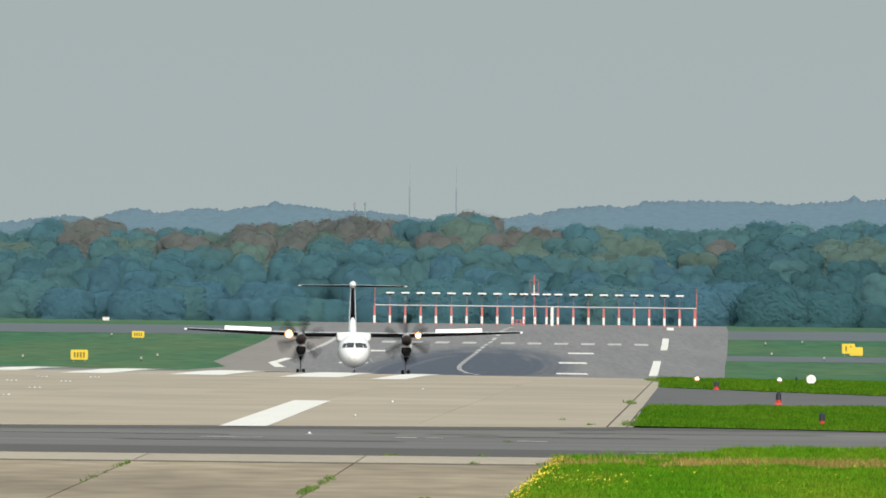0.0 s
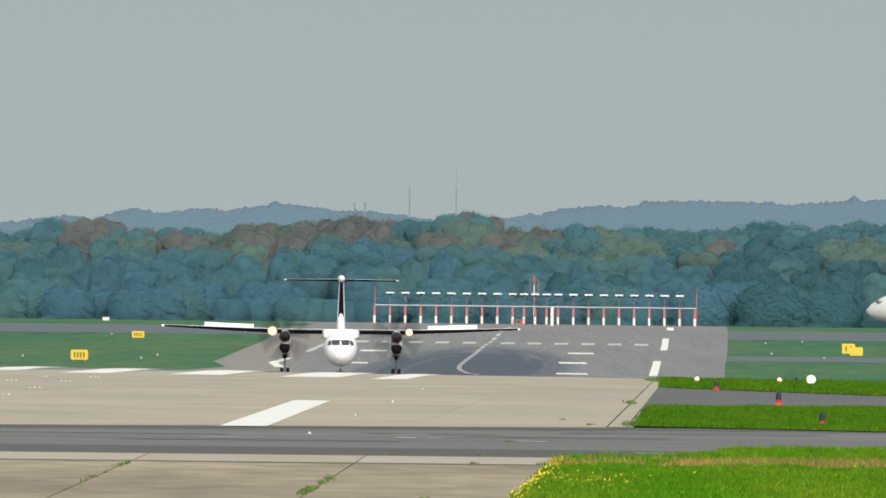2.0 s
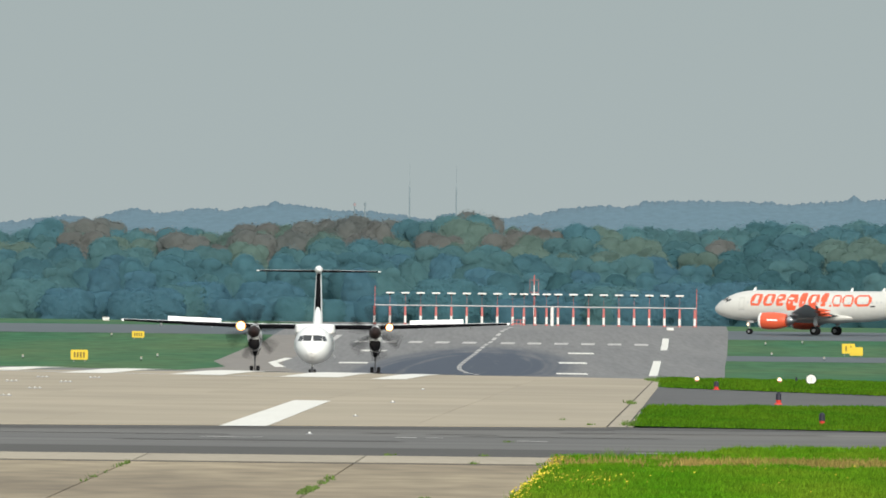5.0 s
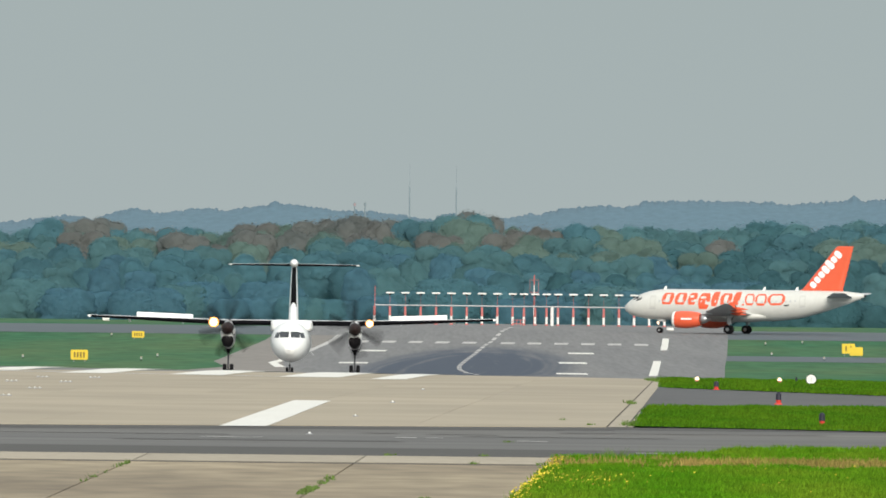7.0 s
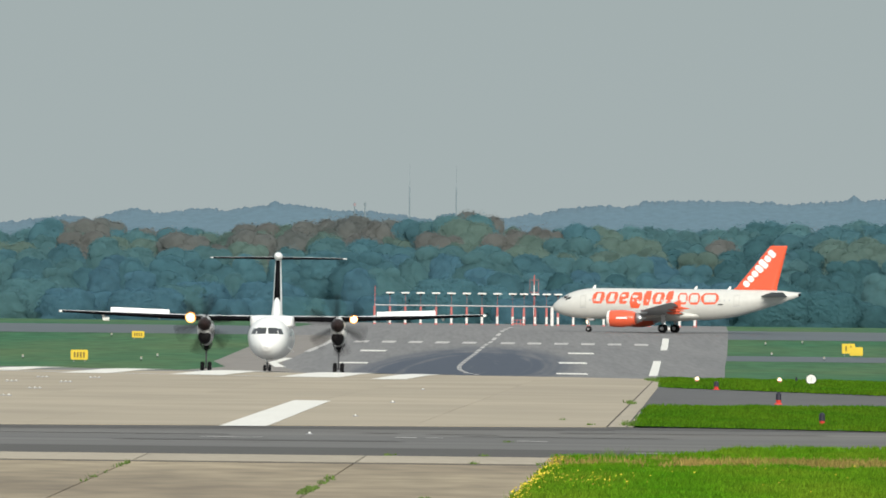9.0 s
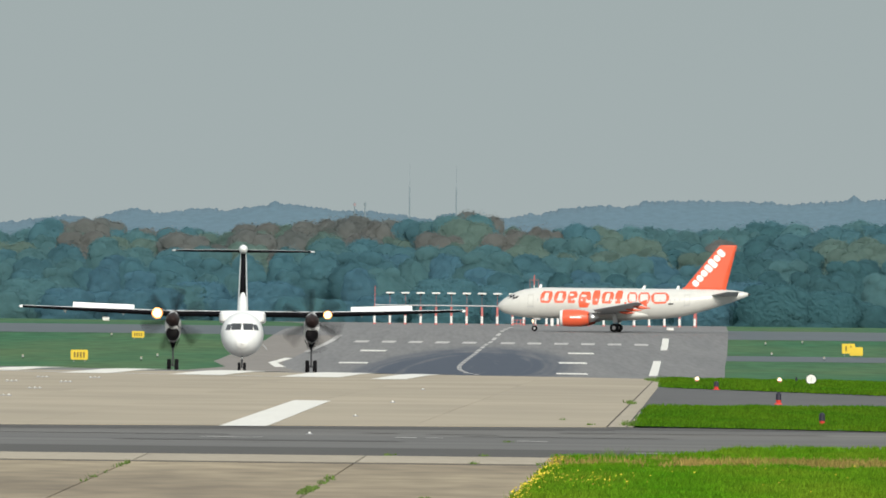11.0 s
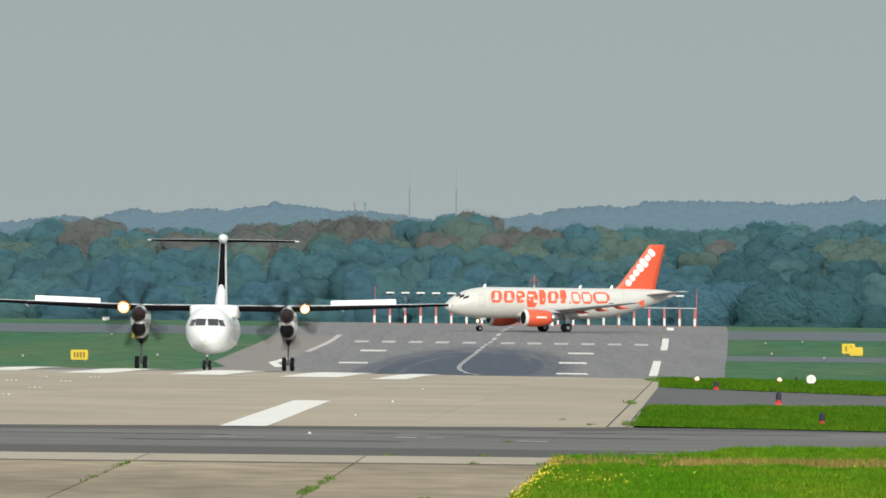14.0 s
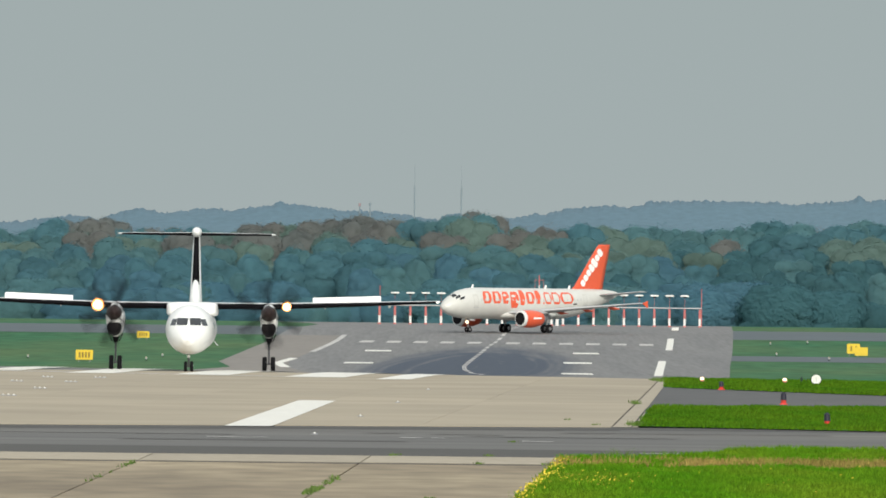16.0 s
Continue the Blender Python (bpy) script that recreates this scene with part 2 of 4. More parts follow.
def patch(rings, y0, y1, a0, a1, proud=0.012, skew=0.0, hole=0.0, bm=None, rounded=0.0, thin=None):
    """A plate that lies on a hull between two stations and two angles from the top (degrees); hole: a frame that many sixths wide (thin: above and below); rounded: corner cut."""
    bm = bm or bmesh.new()
    nu, nv = 6, 6

    def point(u, v):
        y = y0 + (y1 - y0) * u + skew * (v - 0.5)
        a = radians(a0 + (a1 - a0) * v)
        zc, rx, rz = ring_at(rings, y)
        return Vector(((rx + proud) * math.sin(a), y, zc + (rz + proud) * math.cos(a)))
    grid = {}
    for i in range(nu + 1):
        for j in range(nv + 1):
            u, v = i / nu, j / nv
            if rounded:
                k = rounded * max(0, abs(2 * v - 1) - 0.4)
                u = 0.5 + (u - 0.5) * (1 - k)
            grid[i, j] = bm.verts.new(point(u, v))
    for i in range(nu):
        for j in range(nv):
            if hole and hole <= i < nu - hole and (thin or hole) <= j < nv - (thin or hole):
                continue
            bm.faces.new((grid[i, j], grid[i + 1, j], grid[i + 1, j + 1], grid[i, j + 1])).smooth = True
    bmesh.ops.recalc_face_normals(bm, faces=bm.faces)
    return bm


def pane(rings, xa, xb, za, zb, lean=0.0, proud=0.02):
    """A window lying on the front of a hull, between two widths and two heights; lean: how far its top shifts outwards."""
    bm = bmesh.new()
    rows = []
    for j in range(6):
        row = []
        for i in range(6):
            z = za + (zb - za) * j / 5
            x = xa + (xb - xa) * i / 5 + lean * j / 5
            lo, hi = rings[0][0], 0.0
            for _ in range(30):
                y = (lo + hi) / 2
                zc, rx, rz = ring_at(rings, y)
                if (x / rx) ** 2 + ((z - zc) / rz) ** 2 > 1:
                    lo = y
                else:
                    hi = y
            row.append(bm.verts.new((x, hi - proud, z)))
        rows.append(row)
    for p, q in zip(rows, rows[1:]):
        for i in range(5):
            bm.faces.new((p[i], p[i + 1], q[i + 1], q[i])).smooth = True
    return bm


FOIL = ((0.0, 0.0), (0.02, 0.32), (0.08, 0.66), (0.2, 0.95), (0.35, 1.0), (0.6, 0.72), (0.85, 0.30), (1.0, 0.03))


def wing(stations, thick=0.16, lead=None, vertical=False):
    """A wing through stations (span, leading edge y, trailing edge y, height); lead: only that fraction of the chord
    (more of it below, for the shaded underside), slightly proud.
    """
    bm = bmesh.new()
    rows = []
    foil = FOIL if lead is None else [p for p in FOIL if p[0] <= lead]
    # the boot's black runs further back below, standing in for underside shade
    under = foil if lead is None or vertical else [p for p in FOIL if p[0] <= lead + 0.3]
    for s, y0, y1, h in stations:
        c = y1 - y0
        th = c * thick / 2 * (1.0 if lead is None else 1.04)
        shift = 0.0 if lead is None else -0.012
        pts = [(y0 + shift + c * u, t * th) for u, t in foil] + [(y0 + shift + c * u, -t * th * (1.0 if vertical else 0.75)) for u, t in under[::-1] if u > 0]
        rows.append([bm.verts.new((t, y, s) if vertical else (s, y, h + t)) for y, t in pts])
    k = len(rows[0])
    for p, q in zip(rows, rows[1:]):
        for i in range(k):
            bm.faces.new((p[i], p[(i + 1) % k], q[(i + 1) % k], q[i])).smooth = True
    bm.faces.new(rows[0])
    bm.faces.new(rows[-1][::-1])
    bmesh.ops.recalc_face_normals(bm, faces=bm.faces)
    return bm


def tyre(r, w, n=24):
    """A tyre lying across x, with rounded shoulders."""
    bm = bmesh.new()
    prof = ((-0.5, 0.62), (-0.5, 0.86), (-0.36, 0.97), (0, 1.0), (0.36, 0.97), (0.5, 0.86), (0.5, 0.62))
    loops = [[bm.verts.new((w * u, r * v * math.cos(2 * math.pi * i / n), r * v * math.sin(2 * math.pi * i / n))) for i in range(n)] for u, v in prof]
    for p, q in zip(loops, loops[1:]):
        for i in range(n):
            bm.faces.new((p[i], p[(i + 1) % n], q[(i + 1) % n], q[i])).smooth = True
    bm.faces.new(loops[0])
    bm.faces.new(loops[-1])
    bmesh.ops.recalc_face_normals(bm, faces=bm.faces)
    return bm


def wheel(parent, at, r, w):
    t = part("wheel", tyre(r, w), RUBBER, parent)
    t.matrix_basis = Matrix.Translation(at)
    bm = bmesh.new()
    for sx in (-1, 1):
        rod(bm, (sx * w * 0.30, 0, 0), (sx * w * 0.52, 0, 0), r * 0.55, r * 0.42, 16)
    part("rim", bm, STEEL, t)
    return t


# ---- the lie of the land ----
LAND = ((-20000, 0), (0, 0), (20, -0.08), (45, -0.27), (100, -0.82), (137, -1.17), (208, -1.75), (296, -2.4), (340, -2.5), (420, -2.55), (520, -2.15),
        (620, -1.6), (700, -1.05), (740, -0.7), (780, -0.15), (820, 0.42), (870, 0.7), (1020, 0.93), (1420, 0.5), (20000, 0.5))


def gz(x, d):
    """Height of the ground: level to a crest, then a long shallow dip."""
    w = min(1, max(0, (1000 - d) / 300))
    s = d - 580 + w * 1.28 * max(-30, min(30, x))
    for (a, za), (b, zb) in zip(LAND, LAND[1:]):
        if s <= b:
            return za + (zb - za) * (s - a) / (b - a)
    return 0.5


def sheet(xs, ds, lift):
    bm = bmesh.new()
    rows = [[bm.verts.new((x, d, gz(x, d) + lift)) for x in xs] for d in ds]
    for p, q in zip(rows, rows[1:]):
        for i in range(len(xs) - 1):
            bm.faces.new((p[i], p[i + 1], q[i + 1], q[i]))
    return bm


def strip(rows, lift, across=8, step=6.0, depth=0.0):
    """A paved strip through rows (distance, left x, right x), laid on the ground."""
    bm = bmesh.new()
    lines = []
    for (d0, l0, r0), (d1, l1, r1) in zip(rows, rows[1:]):
        n = max(1, int(abs(d1 - d0) / step))
        for k in range(n + (1 if d1 == rows[-1][0] else 0)):
            f = k / n
            d, a, b = d0 + (d1 - d0) * f, l0 + (l1 - l0) * f, r0 + (r1 - r0) * f
            lines.append([bm.verts.new((a + (b - a) * i / across, d, gz(a + (b - a) * i / across, d) + lift)) for i in range(across + 1)])
    for p, q in zip(lines, lines[1:]):
        for i in range(across):
            bm.faces.new((p[i], p[i + 1], q[i + 1], q[i]))
    if depth:
        made = bmesh.ops.extrude_face_region(bm, geom=bm.faces[:])
        for v in made["geom"]:
            if isinstance(v, bmesh.types.BMVert):
                v.co.z -= depth
        bmesh.ops.recalc_face_normals(bm, faces=bm.faces)
    return bm


def poly(points, lift, cuts=10):
    """A painted four-cornered mark on the ground: near left, near right, far right, far left."""
    a, b, c, d = [Vector(p) for p in points]
    bm = bmesh.new()
    lines = []
    for k in range(cuts + 1):
        p, q = a.lerp(d, k / cuts), b.lerp(c, k / cuts)
        lines.append([bm.verts.new((v.x, v.y, gz(v.x, v.y) + lift)) for v in (p, p.lerp(q, 0.5), q)])
    for p, q in zip(lines, lines[1:]):
        for i in range(2):
            bm.faces.new((p[i], p[i + 1], q[i + 1], q[i]))
    return bm


def setting(name, bm, material, label):
    return tagged(part(name, bm, material, None, label), kind="structure")


xs = [-3000, -1200, -500, -200, -120] + list(range(-80, 81, 5)) + [120, 200, 500, 1200, 3000]
ds = [-400, -50] + list(range(100, 1701, 10)) + [1800, 1900, 2100, 2400, 3000, 4000, 4900]
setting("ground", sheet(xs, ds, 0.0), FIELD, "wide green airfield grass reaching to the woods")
setting("runway", strip([(560, -45, 12.5), (700, -34, 17), (980, -25, 26.4), (1035, -21.2, 27.9), (1091, -23.7, 29.4), (1223, -23.1, 33.2), (1360, -21.8, 37),
                         (1470, -20, 40), (1550, -19, 42), (1885, -31, 51)], 0.03), RUNWAY, "grey asphalt runway with dark rubber streaks")
setting("runway_shoulder", strip([(985, -26, -13), (1035, -21.3, -15.5), (1091, -23.6, -16.5), (1223, -23.0, -15.3), (1358, -21.7, -13.8)], 0.036), SHOULDER, "pale brownish runway shoulder")
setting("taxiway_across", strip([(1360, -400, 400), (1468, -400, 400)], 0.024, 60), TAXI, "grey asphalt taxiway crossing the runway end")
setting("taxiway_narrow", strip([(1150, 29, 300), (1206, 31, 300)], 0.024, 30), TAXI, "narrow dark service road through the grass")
setting("service_road", poly(((7.3, 403), (60, 395), (60, 520), (10.4, 515)), 0.03), SERVICE, "grey asphalt service road joining the runway")
setting("grass_verge_far", poly(((10.98, 512), (29, 443), (60, 540), (12.1, 578)), 0.06), GRASS, "bright mown grass beside the runway")
setting("grass_verge_near", poly(((6.25, 343.5), (45, 306), (45, 439), (8.2, 413)), 0.07), GRASS, "bright mown grass between two roads")
setting("runway_concrete", strip([(334, -60, 5.5), (420, -60, 7.8), (560, -60, 11.4), (590, -60, 12.2)], 0.02), JOINT, "worn grey concrete slabs with tarred joints")
setting("crossing_taxiway", strip([(271, -60, 60), (341, -60, 60)], 0.03, 30), ASPHALT, "dark grey asphalt taxiway crossing in front")
setting("apron_concrete", strip([(150, -60, 0.2), (215, -60, 1.9), (270, -60, 3.3)], 0.02), JOINT, "worn concrete apron slabs with weedy joints")
setting("grass_foreground", strip([(150, -0.2, 60), (216, 1.58, 60), (268, 2.98, 60), (271, 6.0, 60), (280, 7.1, 60), (288, 8.2, 60), (291, 13.0, 60)], 0.06), GRASS, "bright green grass with yellow flowers at its edge")


# ---- painted marks ----
def mark(points, material=PAINT, lift=0.05, label="white painted runway stripe"):
    return setting("runway_marking", poly(points, lift), material, label)


AXIS = 0.027
mark(((-7.0, 331.9), (-5.5, 332.3), (-4.44, 421.7), (-5.92, 422.3)), lift=0.062)
for x0, d0, d1, w in ((-24.9, 585, 640, 2.4), (-19.4, 569, 640, 2.6), (-13.2, 565, 640, 3.0), (-7.0, 556, 640, 3.2), (-2.8, 546, 640, 1.75)):
    k = (d1 - d0) * 0.035
    mark(((x0 - w / 2, d0), (x0 + w / 2, d0), (x0 + w / 2 + k, d1), (x0 - w / 2 + k, d1)), lift=0.062)
mark(((-26.0, 582), (-7.6, 556.0), (-7.6, 558.2), (-26.0, 585.0)), OLDPAINT, 0.056, "thin worn line across the concrete")
for i in range(11):
    x = 3.28 - 3.36 * i if i < 5 else 8.05 + 3.33 * (i - 5)
    d = 1304 - 0.09 * (x + 11)
    mark(((x - 0.85, d), (x + 0.85, d), (x + 1.15, d + 18), (x - 0.55, d + 18)), OLDPAINT, label="worn white threshold stripe")
for (xa, da), (xb, db) in (((26.5, 1255), (29.0, 1362)), ((19.8, 985), (23.4, 1141))):
    mark(((xa - 0.42, da), (xa + 0.42, da), (xb + 0.42, db), (xb - 0.42, db)), label="white runway edge stripe")
for x, d in ((16.0, 1213), (13.8, 1112), (12.4, 1003), (-8.0, 1218), (-9.2, 1090)):
    mark(((x - 1.5, d - 7), (x + 1.5, d - 7), (x + 1.6, d + 7), (x - 1.4, d + 7)), PAINT, label="worn white touchdown bar")
mark(((-15.7, 1200), (-15.0, 1200), (-12.9, 1362), (-13.6, 1362)), OLDPAINT, label="worn white edge stripe")
mark(((-17.9, 1083), (-16.9, 1080), (-16.0, 1128), (-16.9, 1133)), PAINT, label="worn white arrow stroke")
mark(((-16.4, 1036), (-15.4, 1038), (-16.9, 1080), (-17.9, 1083)), PAINT, label="worn white arrow stroke")
lead = ((3.4, 975), (2.4, 1000), (1.8, 1030), (1.75, 1062), (2.2, 1100), (2.8, 1140), (3.5, 1180), (4.2, 1225), (5.2, 1285), (6.5, 1335), (7.9, 1400), (9.2, 1470), (10.3, 1530))
for (xa, da), (xb, db) in zip(lead, lead[1:]):
    for f in (0.0, 0.5):
        (x0, d0), (x1, d1) = [(xa + (xb - xa) * k, da + (db - da) * k) for k in (f, f + 0.30)]
        mark(((x0 - 0.24, d0), (x0 + 0.24, d0), (x1 + 0.24, d1), (x1 - 0.24, d1)), OLDPAINT, label="dashed white lead-in line")
setting("tar_band", strip([(271, -60, 60), (286, -60, 60)], 0.036, 30), DARKTAR, "dark tar band along the taxiway edge")
setting("tar_band", poly(((-60, 301.5), (5.5, 332), (5.5, 341.2), (-60, 307.1)), 0.036), DARKTAR, "dark tar seam beside the concrete")
setting("tar_band", strip([(334, 5.5, 60), (341, 5.5, 60)], 0.036, 12), DARKTAR, "dark tar seam beside the grass")
setting("tar_joint", strip([(256.8, -60, 3.0), (258.7, -60, 3.0)], 0.049, 12), TARJOINT, "brown tarred joint across the apron")
for xa, xb, d in ((5.2, 6.7, 281.0), (-1.35, -0.7, 308.5), (-0.45, 0.05, 308.0), (-7.0, -5.2, 306.0), (2.2, 3.1, 303.0)):
    setting("edge_line", strip([(d, xa, xb), (d + 0.7, xa, xb)], 0.042, 4), OLDPAINT, "thin worn pale line on the asphalt")
for xa, xb, d, w in ((-2.6, -1.2, 318.5, 1.2), (-0.6, 1.8, 317.0, 1.0), (-14, -6.2, 312, 1.4), (0.5, 7.0, 312.5, 1.2), (-9.5, -1.0, 299.0, 1.6), (3.5, 12, 324, 1.5)):
    setting("tar_seam", strip([(d, xa, xb), (d + w, xa + 0.5, xb - 0.3)], 0.038, 6), DARKTAR, "dark tarred seam in the asphalt")

# ---- woods ----


def tree_mesh(seed, tall, wide, clumps, leaf):
    """Trunk with limbs, and an uneven crown: rounded lobes set close, covered in many small leaf clumps that face as the crown does."""
    rng = random.Random(seed)
    trunk = bmesh.new()
    rod(trunk, (0, 0, -0.3), (0.1, 0, tall * 0.55), 0.32, 0.14, 8)
    crown = bmesh.new()
    facing = crown.verts.layers.float_vector.new("facing")
    heart = Vector((0, 0, tall * 0.50))
    sunward = Vector((0, -0.75, 0.75))  # added to the shading normals, so the crowns take light more evenly
    lobes = [(heart, wide * 0.86, tall * 0.42, 3)]
    for i in range(26):
        a, h = rng.uniform(0, 6.283), rng.uniform(0.14, 0.90)
        k = math.sqrt(max(0.05, 1 - ((h - 0.48) / 0.49) ** 2))
        r = wide * 0.84 * k * rng.uniform(0.52, 0.80)
        c = Vector((r * math.cos(a), r * math.sin(a), tall * h))
        lobes.append((c, wide * rng.uniform(0.26, 0.44), tall * rng.uniform(0.09, 0.15), 2))
        if i < 6:
            rod(trunk, (0.05, 0, tall * 0.3 * (0.6 + h * 0.5)), c, 0.11, 0.03, 6)

    def swell(p):
        q = p + Vector((seed, 0, 0))
        return 1 + 0.10 * noise.noise(q * 0.5) + 0.07 * noise.noise(q * 1.3) + 0.03 * noise.noise(q * 3.0)
    for c, r, hz, detail in lobes:
        made = bmesh.ops.create_icosphere(crown, subdivisions=detail, radius=1, matrix=Matrix.Translation(c) @ Matrix.Diagonal((r * 0.97, r * 0.97, hz * 0.97, 1)))
        for v in made["verts"]:
            out = v.co - c
            v.co = c + out * swell(v.co)
            v[facing] = (out.normalized() * 0.8 + (v.co - heart).normalized() + sunward).normalized()
    for i in range(clumps):
        c, r, hz, _ = lobes[0] if i % 4 == 0 else lobes[1 + i % (len(lobes) - 1)]
        v = Vector((rng.gauss(0, 1), rng.gauss(0, 1), rng.gauss(0, 1) + 0.2)).normalized()
        p = c + Vector((v.x * r, v.y * r, v.z * hz))
        p = c + (p - c) * swell(p) * (rng.uniform(0.97, 1.07) if i % 10 else rng.uniform(1.05, 1.2))
        size = leaf * rng.uniform(0.5, 1.3)
        nrm = (v + Vector((rng.uniform(-1, 1), rng.uniform(-1, 1), rng.uniform(-1, 1))) * 0.35).normalized()
        u = nrm.orthogonal().normalized()
        w = nrm.cross(u)
        a = rng.uniform(0, 6.283)
        turned = (v * 0.8 + (p - heart).normalized() + sunward + Vector((rng.gauss(0, 0.25), rng.gauss(0, 0.25), rng.gauss(0, 0.25)))).normalized()
        corners = [crown.verts.new(p + (u * math.cos(a + t) + w * math.sin(a + t)) * size * k) for t, k in ((0.0, 1.25), (2.0, 1.0), (4.1, 1.1))]
        for corner in corners:
            corner[facing] = turned
        crown.faces.new(corners)
    for f in crown.faces:
        f.smooth = True
    return trunk, crown


def to_mesh(bm, name, material):
    me = bpy.data.meshes.new(name)
    bm.to_mesh(me)
    layer = bm.verts.layers.float_vector.get("facing")
    if layer:
        me.normals_split_custom_set_from_vertices([v[layer].to_tuple() for v in bm.verts])
    bm.free()
    me.materials.append(material)
    return me


SHAPES = [(14.0, 5.2), (15.5, 6.0), (17.0, 5.6), (13.0, 6.4)]
TREES = []
for k, (tall, wide) in enumerate(SHAPES):
    tr, cr = tree_mesh(100 + k, tall, wide, 18000, 0.145)
    TREES.append((tall * 0.985, to_mesh(tr, "trunk", BARK), [to_mesh(cr.copy(), "crown", m) for m in HAZED_LEAVES]))
    cr.free()
NAMES = ("dark green leafy tree in the far wood", "green leafy tree in the far wood", "olive tree turning yellow in the far wood",
         "russet autumn tree in the far wood", "dark tree in the far wood, blue with painted haze",
         "less hazed dark green tree at the edge of the far wood")
TOPS = ((-120, 18.0), (-84.3, 17.0), (-78.9, 16.8), (-75.2, 19.0), (-69.8, 18.0), (-67.1, 19.1), (-63.9, 19.2), (-62.3, 18.1), (-57.4, 16.7), (-52.3, 18.6), (-47.2, 17.2), (-42.4, 16.9), (-39.1, 17.2), (-36.4, 18.6), (-30.5, 18.5), (-26.2, 19.6), (-21.9, 20.0), (-12.8, 20.6), (-9.0, 19.5), (-4.2, 19.0), (0.1, 20.0), (4.9, 21.2), (8.0, 20.8), (9.5, 18.9), (14.6, 18.7), (20.0, 19.4), (23.2, 18.8), (27.5, 19.2), (34.0, 18.1), (38.8, 19.4), (41.5, 19.2), (44.7, 18.0), (51.2, 18.1), (55.5, 19.1), (59.2, 20.0), (63.5, 19.9), (71.6, 19.0), (74.3, 18.8), (78.6, 19.9), (81.8, 20.1), (84.3, 19.4), (125, 19.5))


def top_at(x):
    for (a, ha), (b, hb) in zip(TOPS, TOPS[1:]):
        if x <= b:
            return ha + (hb - ha) * (x - a) / (b - a)
    return 19.0


rng = random.Random(7)
for d, share, gap in ((1962, 0.42, 5.2), (1990, 0.60, 6.0), (2030, 0.74, 6.4), (2085, 0.88, 6.6), (2150, 1.0, 3.6)):
    x = -112.0
    while x < 114:
        x += gap * rng.uniform(0.65, 1.35)
        if d == 1962 and rng.random() < 0.3:
            continue
        px, pd = x, d + rng.uniform(-14, 14)
        want = 0.5 + (top_at(px * 2000 / pd) - 3.45) * pd / 2000 * share * (rng.uniform(0.92, 1.04) if share < 1 else rng.uniform(0.97, 1.01)) + 3.2
        k = rng.randrange(4)
        warm = (math.exp(-((px + 28) / 24) ** 2) * 0.85 + math.exp(-((px - 18) / 8) ** 2) * 0.7 + math.exp(-((px + 64) / 16) ** 2) * 0.45 + 0.12) * (d > 2060)
        mild = (0.6 * math.exp(-((px - 37) / 12) ** 2) + 0.35 * math.exp(-((px - 2) / 9) ** 2) + 0.30 * math.exp(-((px - 78) / 14) ** 2)) * (1995 < d < 2140) + 0.16 * (d > 2000)
        roll = rng.random()
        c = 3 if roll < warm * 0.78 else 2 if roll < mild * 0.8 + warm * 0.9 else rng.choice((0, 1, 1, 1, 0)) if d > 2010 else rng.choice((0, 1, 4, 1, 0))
        # towards the right the trees take the least hazed leaf colour
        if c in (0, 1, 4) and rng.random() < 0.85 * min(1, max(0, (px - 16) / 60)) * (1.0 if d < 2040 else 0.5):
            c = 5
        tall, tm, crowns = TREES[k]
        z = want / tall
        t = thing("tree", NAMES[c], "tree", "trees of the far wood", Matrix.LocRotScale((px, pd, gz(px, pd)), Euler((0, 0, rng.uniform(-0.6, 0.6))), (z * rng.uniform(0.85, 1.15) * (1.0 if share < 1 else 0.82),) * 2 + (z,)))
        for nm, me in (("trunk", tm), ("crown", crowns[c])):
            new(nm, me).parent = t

# undergrowth that closes the foot of the wood, in the hazed leaf colours
shrub = tree_mesh(9, 5.0, 4.0, 14000, 0.11)
shrub[0].free()
shrub_me = [to_mesh(shrub[1].copy(), "shrub", HAZED_LEAVES[k]) for k in (4, 0, 4, 1, 5)]
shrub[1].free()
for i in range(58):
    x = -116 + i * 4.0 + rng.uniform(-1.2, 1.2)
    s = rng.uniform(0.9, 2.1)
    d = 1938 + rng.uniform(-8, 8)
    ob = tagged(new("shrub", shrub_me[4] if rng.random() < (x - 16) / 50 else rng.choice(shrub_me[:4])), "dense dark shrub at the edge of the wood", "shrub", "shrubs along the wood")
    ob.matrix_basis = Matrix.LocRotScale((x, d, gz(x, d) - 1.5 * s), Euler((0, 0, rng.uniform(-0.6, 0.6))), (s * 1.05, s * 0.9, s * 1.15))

# far hills, with the haze in their blue colour
HILLS = ((-330, 37.0), (-189.7, 37.8), (-180.0, 38.7), (-165.5, 40.3), (-153.9, 40.7), (-149.8, 39.0), (-143.7, 41.8), (-132.8, 44.3), (-123.1, 42.5), (-117.1, 42.8), (-106.2, 44.4), (-92.9, 43.8), (-82.0, 45.4), (-76.0, 46.4), (-71.6, 48.1), (-69.2, 47.0), (-57.8, 45.9), (-44.5, 44.1), (-34.8, 44.4), (-22.7, 43.1), (-11.9, 41.8), (-3.9, 40.7), (-1.0, 42.6), (3.9, 43.4), (11.1, 41.3), (28.1, 42.0), (36.5, 43.8), (42.6, 43.4), (49.8, 45.9), (66.8, 48.0), (76.4, 46.9), (82.5, 47.5), (84.9, 49.4), (100.6, 49.8), (127.3, 49.9), (149.0, 49.4), (168.4, 50.4), (173.2, 51.4), (175.6, 52.9), (179.3, 50.3), (189.7, 51.3), (330, 52.0))


